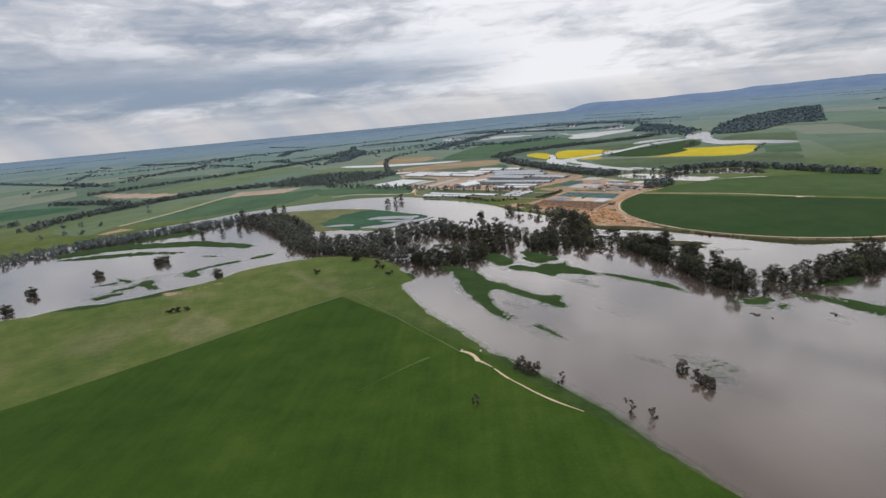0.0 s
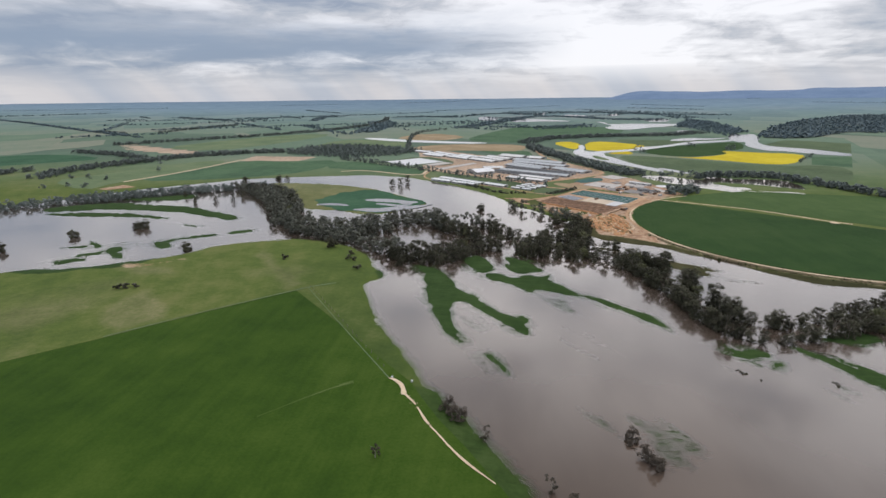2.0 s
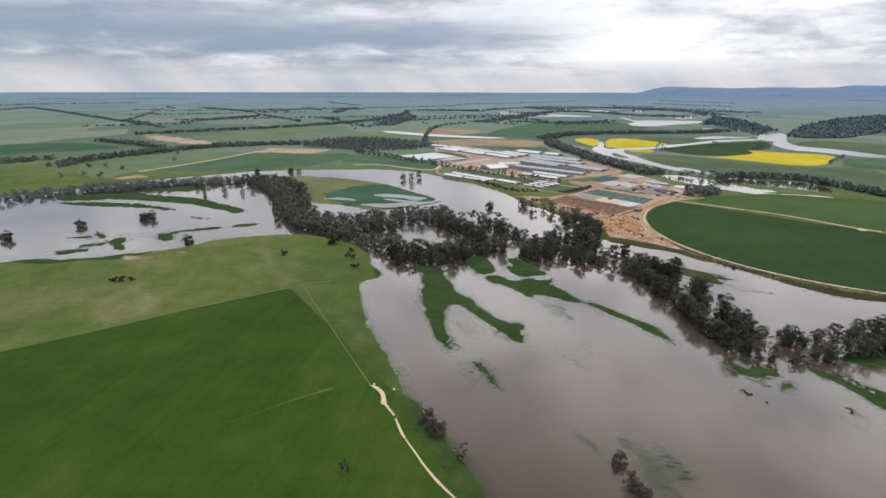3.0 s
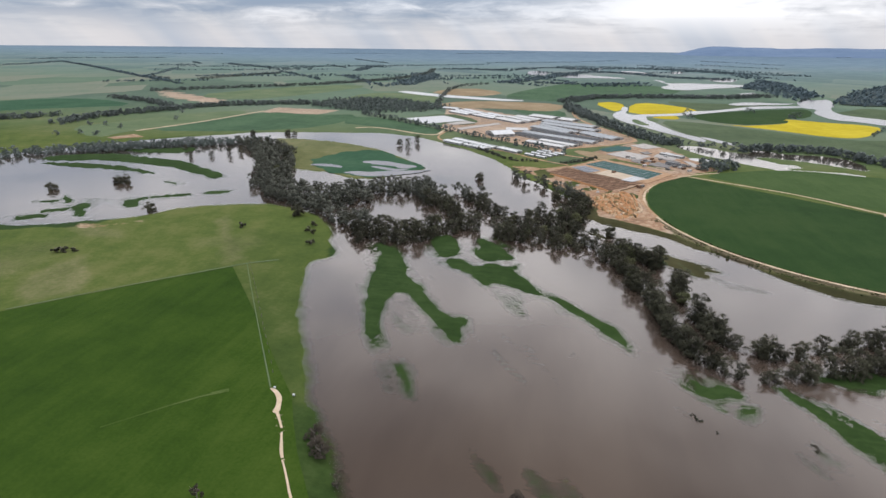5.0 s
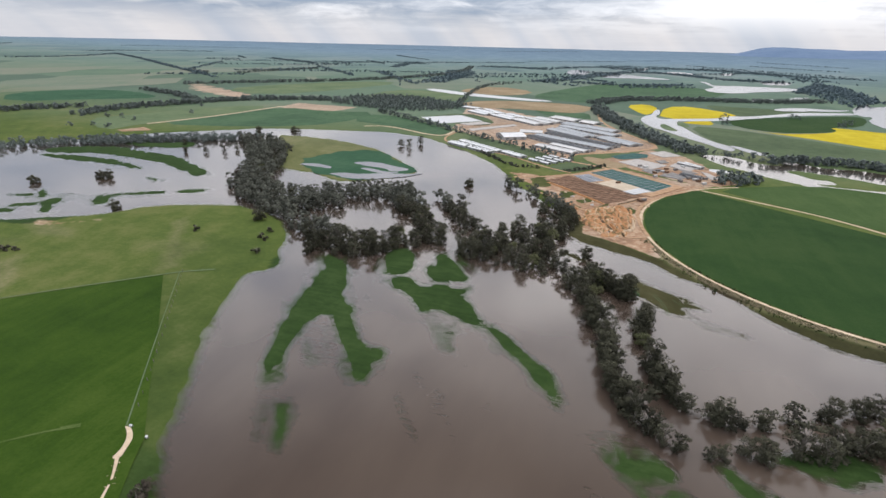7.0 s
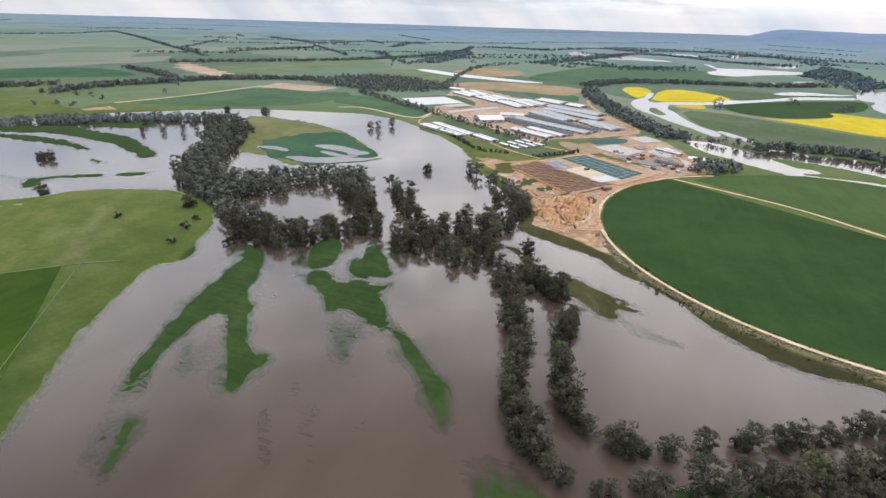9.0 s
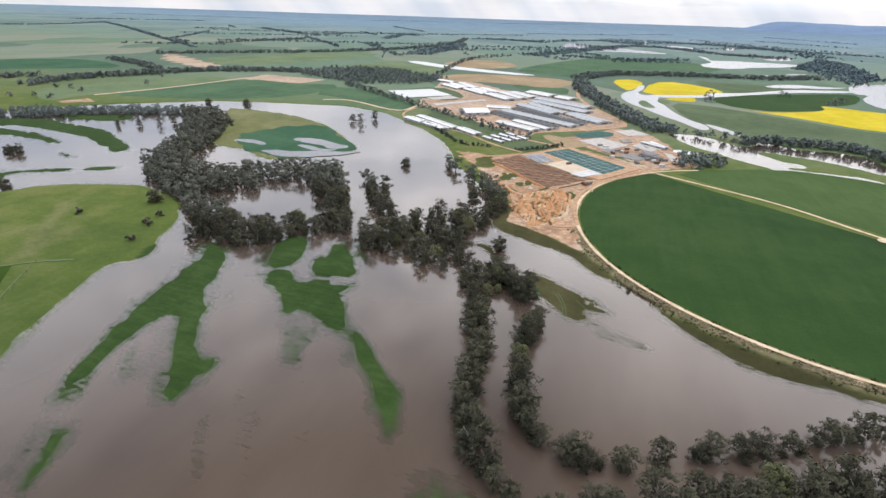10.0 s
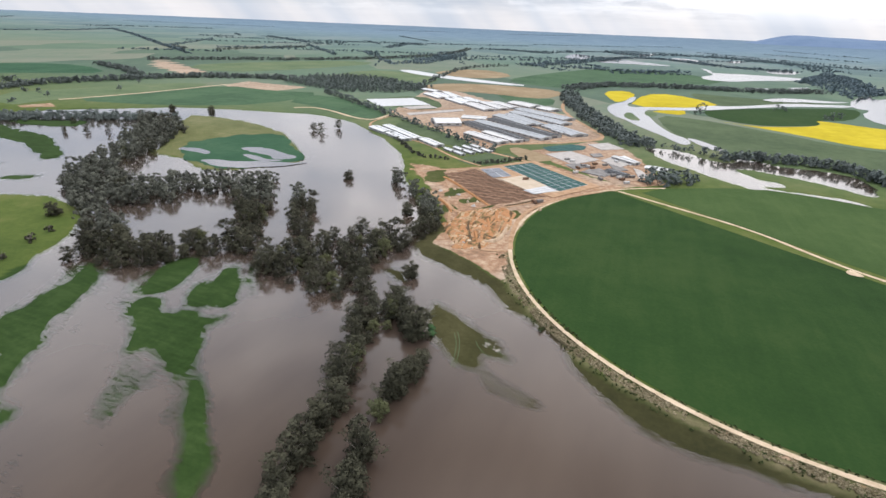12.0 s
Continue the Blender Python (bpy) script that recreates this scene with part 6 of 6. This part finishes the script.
# the models themselves stand in the wood behind the river loop
for i, m in enumerate((*MODELS, YOUNG, SPARSE, BUSH, SPREAD_TREE, BROWN)):
    x, y = BACK.pop(len(BACK) // 2 + 9 * i)
    m.location = (x, y, -0.3)


def woodland(name, spots, height, radius, leaf, label, seed, lobes=5, cards=16, size=0.75, z=None):
    """Trees too many or too far to tell singly, in one mesh."""
    r = np.random.RandomState(seed)
    kinds = [crown_cards(np.random.RandomState(seed + k), height, radius, lobes, cards, size) for k in range(6)]
    stem = np.array([(-0.18, 0, -0.5), (0.18, 0, -0.5), (0.1, 0, height * 0.6), (-0.1, 0, height * 0.6), (0, -0.18, -0.5), (0, 0.18, -0.5), (0, 0.1, height * 0.6), (0, -0.1, height * 0.6)])
    level = np.array([(0, -1, 0)] * 4 + [(1, 0, 0)] * 4)
    V, F, T, S, O, n = [], [], [], [], [], 0
    for x, y in spots:
        v, f, out = kinds[r.randint(6)]
        a, s = r.uniform(0, 6.28), r.uniform(0.7, 1.15)
        base = (DRY + float(rise(x, y))) if z is None else z
        c, d = math.cos(a), math.sin(a)
        allv = np.vstack([v, stem])
        V.append(np.c_[(allv[:, 0] * c - allv[:, 1] * d) * s + x, (allv[:, 0] * d + allv[:, 1] * c) * s + y, allv[:, 2] * s + base])
        out = np.vstack([out, level])
        O.append(np.c_[out[:, 0] * c - out[:, 1] * d, out[:, 0] * d + out[:, 1] * c, out[:, 2]])
        k = len(v)
        S.append(np.r_[np.repeat(r.uniform(0, 1, lobes), cards * 4), np.zeros(8)])
        F.append(np.vstack([f, [(k, k + 1, k + 2), (k, k + 2, k + 3), (k + 4, k + 5, k + 6), (k + 4, k + 6, k + 7)]]) + n)
        n += len(allv)
        T.append(np.full(len(allv), r.uniform()))
    ob = sheet(name, np.vstack(V), np.vstack(F), leaf)
    ob.data.attributes.new("tone", "FLOAT", "POINT").data.foreach_set("value", np.concatenate(T).astype(np.float32))
    ob.data.attributes.new("spray", "FLOAT", "POINT").data.foreach_set("value", np.concatenate(S).astype(np.float32))
    soften(ob, np.vstack(O))
    return tagged(ob, label, "trees", kind="stuff")


woodland("flooded_wood", BACK, TREE_H, 3.3, LEAF_GREY, "dense dark gums flooded along the river loop", 100, 22, 30, 0.3, -0.3)
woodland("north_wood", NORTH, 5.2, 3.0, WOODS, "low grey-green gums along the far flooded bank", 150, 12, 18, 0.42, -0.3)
BELTS_EAST = [([(62.3, 783.3), (81.6, 679.5), (107.7, 602), (129.3, 540.9), (149.2, 505.8)], 4.0, 9, 5), ([(159.8, 511.0), (173.6, 507.6), (186.4, 500.7), (197.3, 496.8)], 4.0, 3, 1), ([(193.9, 494.9), (212.8, 505.4), (231.2, 504.3), (249.3, 505.0), (264.4, 497.3), (272.7, 475.0), (293.6, 416), (310, 395)], 3.2, 4, 3), ([(58.9, 836), (87.8, 916.2), (193.4, 968.9), (303.5, 983.9), (387.6, 1049.4)], 4.5, 14, 6)]
BELTS_WEST = [([(-419.3, 462.9), (-429.4, 522.6), (-408.6, 570.3), (-376.1, 650.7), (-295.7, 697.6), (-263.7, 699.9)], 4.2, 10, 5), ([(-512.4, 417.3), (-505.7, 451.9), (-489.6, 484.4), (-474.4, 509.3)], 4.2, 8, 4), ([(-581.1, 688.9), (-491.4, 654.8), (-426.1, 620.5)], 4.5, 6, 3), ([(-1984.3, 1853.7), (-1474.3, 1522.1), (-857.5, 1075.2), (-740.8, 999.4)], 6.0, 4, 2), ([(-610.7, 795.1), (-525.9, 905.4), (-444.1, 989.4), (-351.9, 1183.7), (-320.1, 1455.3), (-393.8, 1831.6)], 5.0, 8, 3), ([(-737.6, 1082.2), (-733.6, 1226.8), (-711.5, 1382.6)], 6.0, 6, 2)]
BELTS_WEST_FAR = [([(-875.5, 1104.1), (-808.0, 1064.9)], 6.0, 8, 2), ([(-817.5, 1185.2), (-750.7, 1276.3), (-720.2, 1388.9)], 6.0, 8, 2), ([(-1275.8, 1949.3), (-1012.7, 1771.9), (-867.5, 1639.2), (-816.4, 1775.6)], 8.0, 18, 3), ([(-581.9, 1617.1), (-676.5, 1982.6), (-594.0, 1910.1)], 8.0, 16, 3), ([(-293.8, 1921.3), (-133.2, 1819.8)], 7.0, 16, 3), ([(-1394.7, 1719.6), (-1300.9, 1782.0)], 8.0, 14, 2), ([(-2371.2, 2027.4), (-2393.5, 2314.3), (-2116.7, 2588.0)], 10.0, 30, 2), ([(-1810.4, 1312.6), (-1785.9, 1515.8), (-1984.3, 1853.7)], 8.0, 12, 2), ([(-169.7, 621.8), (-94.8, 564.3), (-48, 526.4)], 4.0, 1.5, 1), ([(-50.4, 531.4), (2.2, 487.8), (42.5, 455.7), (60.6, 444.4)], 7.0, 1.0, 1), ([(-99.7, 708.7), (-117.2, 768.6), (-158.5, 1056.1), (-106.8, 1185.3)], 6.0, 3, 1)]
BELTS_NORTH = [([(-79.2, 1216.3), (-16.1, 1426.5), (80.9, 1840.9), (238.5, 1864.6), (338, 1590), (471, 1602.2)], 6.0, 24, 4), ([(-356.7, 1902.8), (-156.6, 1845), (-34.7, 2223), (161.7, 2087.2)], 9.0, 30, 3), ([(-6.1, 1258), (105.4, 1232.1), (221.4, 1315.4)], 6.0, 16, 3), ([(39.3, 2351.3), (262.4, 2341.1), (479.8, 2174), (574.6, 1951.5), (565, 1656.9)], 9.0, 40, 3)]
BELTS_NORTH_FAR = [([(414.6, 1222), (531.8, 1533.5), (503.3, 1297.5), (454.6, 1054.7)], 6.0, 20, 5), ([(70.4, 2100.6), (351.4, 2263.5), (553.8, 1986.7), (753.1, 1887.8)], 8.0, 26, 3)]
spots = []
far_spots = []
for k, (line, gap, by, rows) in enumerate(BELTS_EAST + BELTS_WEST + BELTS_WEST_FAR + BELTS_NORTH + BELTS_NORTH_FAR):
    (far_spots if line[0][1] > 1150 else spots).extend(along(onto(line), gap * (0.85 if line[0][1] > 1150 else 0.9), by, 80 + k, rows))
for k, o in enumerate(([(-262.6, 675.7), (-262.1, 747.5), (-232.7, 785), (-156.7, 768.4), (-86.3, 719.4), (-107.7, 664.2), (-160.6, 634.9)], [(146.8, 414.8), (155.2, 434.8), (174.8, 432.9), (175.3, 421.8), (152.2, 409.9)])):
    spots += scatter(o, 4.6 if k < 1 else 3.4, 120 + k)
spots += [(-382.3, 462.1), (-366.6, 463.5), (-358.3, 404.4), (-344.7, 415.0), (-337.7, 450.8), (-329.1, 513.8), (-365.4, 565.6), (-332.8, 418.9)]
spots += onto([(201.8, 751.4), (206.7, 758.9), (209.7, 754.8), (194.8, 693.9), (199.6, 695.9), (281.5, 785.8), (287.9, 794.1), (288.6, 783.4), (311.5, 733.8), (317, 740.7), (319, 736.9), (336.8, 607.7), (349.4, 626.8), (359, 637.2), (374.3, 658.4), (325.7, 764.1), (333.7, 772.3), (332.4, 758.5)])
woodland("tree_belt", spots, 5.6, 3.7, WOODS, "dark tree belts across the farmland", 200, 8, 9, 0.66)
hedge = []
for k, line in enumerate(([(59.7, 409.8), (68.4, 416), (76.1, 424.6), (83.8, 434.8)], [(-16.9, 462), (6.1, 434.6), (24, 410.8), (42.8, 412.1)])):
    hedge += along(line, 2.6, 1.2, 400 + k, 2)
woodland("shrub_row", hedge, 2.4, 1.5, LEAF_GREY, "low dark shrubs along the bank and lanes", 420, 5, 16, 0.4)

# dry tufts and weeds on the verge of the ring road
DRY_GRASS = leaf_material("dry_grass", (0.2, 0.165, 0.095), (0.44, 0.37, 0.24))
WEEDS = leaf_material("verge_weeds", (0.03, 0.045, 0.015), (0.11, 0.13, 0.05))


def verge_spots(count, lo, hi, seed):
    r = random.Random(seed)
    out = []
    while len(out) < count:
        a, d = radians(r.uniform(196, 292)), PIVOT_R + r.uniform(lo, hi)
        x, y = PIVOT[0] + d * math.cos(a), PIVOT[1] + d * math.sin(a)
        if fbm(np.array(x), np.array(y), 5.0, 3) > r.uniform(-0.45, 0.3):
            out.append((x, y))
    return out


woodland("dry_tufts", verge_spots(1900, 0.8, 3.6, 61), 0.14, 0.5, DRY_GRASS, "pale dry tufts and clods beside the ring road", 430, 2, 5, 0.2)
woodland("verge_weeds", verge_spots(260, 0.9, 5.5, 62) + verge_spots(200, -1.7, -0.8, 63), 0.25, 0.5, WEEDS, "low dark weeds beside the ring road", 440, 2, 6, 0.2)


def far_plain():
    """Belts, groves and single trees over the far plain."""
    r = random.Random(77)
    out = []
    for _ in range(55):
        a, d = radians(r.uniform(-62, 62)), 900 * (4.6 ** r.random())
        x, y = MID[0] + d * math.sin(a), MID[1] + d * math.cos(a)
        way, long = r.choice((0.64, -0.93)) + r.uniform(-0.15, 0.15), r.uniform(80, 420) * (0.6 + d / 2500)
        gap = 3 + d / 600
        for i in range(int(long / gap)):
            s = i * gap + r.uniform(-3, 3)
            out.append((x + s * math.cos(way) + r.uniform(-6, 6), y + s * math.sin(way) + r.uniform(-6, 6)))
    for _ in range(40):
        a, d = radians(r.uniform(-62, 62)), 700 * (3 ** r.random())
        out.append((MID[0] + d * math.sin(a), MID[1] + d * math.cos(a)))
    return [p for p in out if math.hypot(p[0] - MID[0], p[1] - MID[1]) < 4500 and p[1] > (1150 if p[0] > -140 else 950)]


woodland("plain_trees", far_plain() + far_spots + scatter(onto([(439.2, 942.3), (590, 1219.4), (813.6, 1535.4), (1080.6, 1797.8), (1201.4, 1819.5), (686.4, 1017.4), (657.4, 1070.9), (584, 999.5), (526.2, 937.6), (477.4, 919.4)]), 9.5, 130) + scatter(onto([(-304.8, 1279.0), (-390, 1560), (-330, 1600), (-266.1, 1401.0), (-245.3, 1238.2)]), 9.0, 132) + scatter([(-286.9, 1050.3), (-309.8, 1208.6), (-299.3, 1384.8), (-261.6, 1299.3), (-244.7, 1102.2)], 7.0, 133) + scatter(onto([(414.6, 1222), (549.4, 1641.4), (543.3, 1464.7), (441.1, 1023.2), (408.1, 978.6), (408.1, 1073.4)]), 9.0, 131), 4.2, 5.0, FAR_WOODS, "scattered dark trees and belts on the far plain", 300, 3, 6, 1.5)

# fence along the field edge
fence = new("fence")
tagged(fence, "weathered post fence along the field edge", "fence")
bm = bmesh.new()
box(bm, -0.05, 0.05, -0.05, 0.05, -0.2, 0.9)
post = part("post", bm, POST, fence)
for i, (x, y) in enumerate(along([(-48, 205.8), (-18.2, 166.4), (-1.3, 143.7)], 4.0, 0.05, 3)):
    p = post if i == 0 else new("post", post.data)
    p.parent = fence
    p.location = (x + 0.9, y + 0.5, DRY + 0.08)

FALLEN.location = (*(98.9, 243.1), -0.4)
FALLEN.scale = (1.35, 1.35, 1.1)


def driftwood(x, y, seed):
    """A bleached tangle of branches."""
    r = np.random.RandomState(seed)
    bm = bmesh.new()
    for _ in range(7):
        a, b = Vector((*r.uniform(-1.1, 1.1, 2), r.uniform(0.0, 0.2))), Vector((*r.uniform(-1.1, 1.1, 2), r.uniform(0.1, 0.5)))
        d = (b - a).normalized()
        u = d.orthogonal().normalized()
        w = d.cross(u)
        ends = [[bm.verts.new(p + (u * math.cos(t) + w * math.sin(t)) * q) for t in (0, 1.57, 3.14, 4.71)] for p, q in ((a, 0.08), (b, 0.03))]
        for i in range(4):
            bm.faces.new((ends[0][i], ends[0][(i + 1) % 4], ends[1][(i + 1) % 4], ends[1][i]))
    ob = part("driftwood", bm, DRIFT)
    ob.location = (x, y, max(land_z(x, y), 0) - 0.02)
    return tagged(ob, "bleached driftwood tangle stranded on a flooded bar", "driftwood")


for i, (x, y) in enumerate([(114.1, 244.3), (116.8, 243.5), (102, 240.7)]):
    driftwood(x, y, 50 + i)


def water_tank(x, y):
    """A small white stock tank: drum, lid and outlet pipe."""
    base = new("water_tank")
    base.location, base.scale = (x, y, DRY + 0.08), (0.62, 0.62, 0.62)
    for name, r0, r1, z0, z1, mat in (("drum", 0.42, 0.42, 0, 0.55, LINER), ("lid", 0.45, 0.1, 0.55, 0.66, ROOF_WHITE)):
        bm = bmesh.new()
        bmesh.ops.create_cone(bm, cap_ends=True, segments=16, radius1=r0, radius2=r1, depth=z1 - z0)
        bmesh.ops.translate(bm, verts=bm.verts, vec=(0, 0, (z0 + z1) / 2))
        part(name, bm, mat, base)
    bm = bmesh.new()
    box(bm, 0.38, 1.0, -0.05, 0.05, 0.04, 0.14)
    part("pipe", bm, POST, base)
    return tagged(base, "small white stock water tank on the grass", "water tank")


for x, y in [(0.3, 142.8), (5.9, 141.4)]:
    water_tank(x, y)
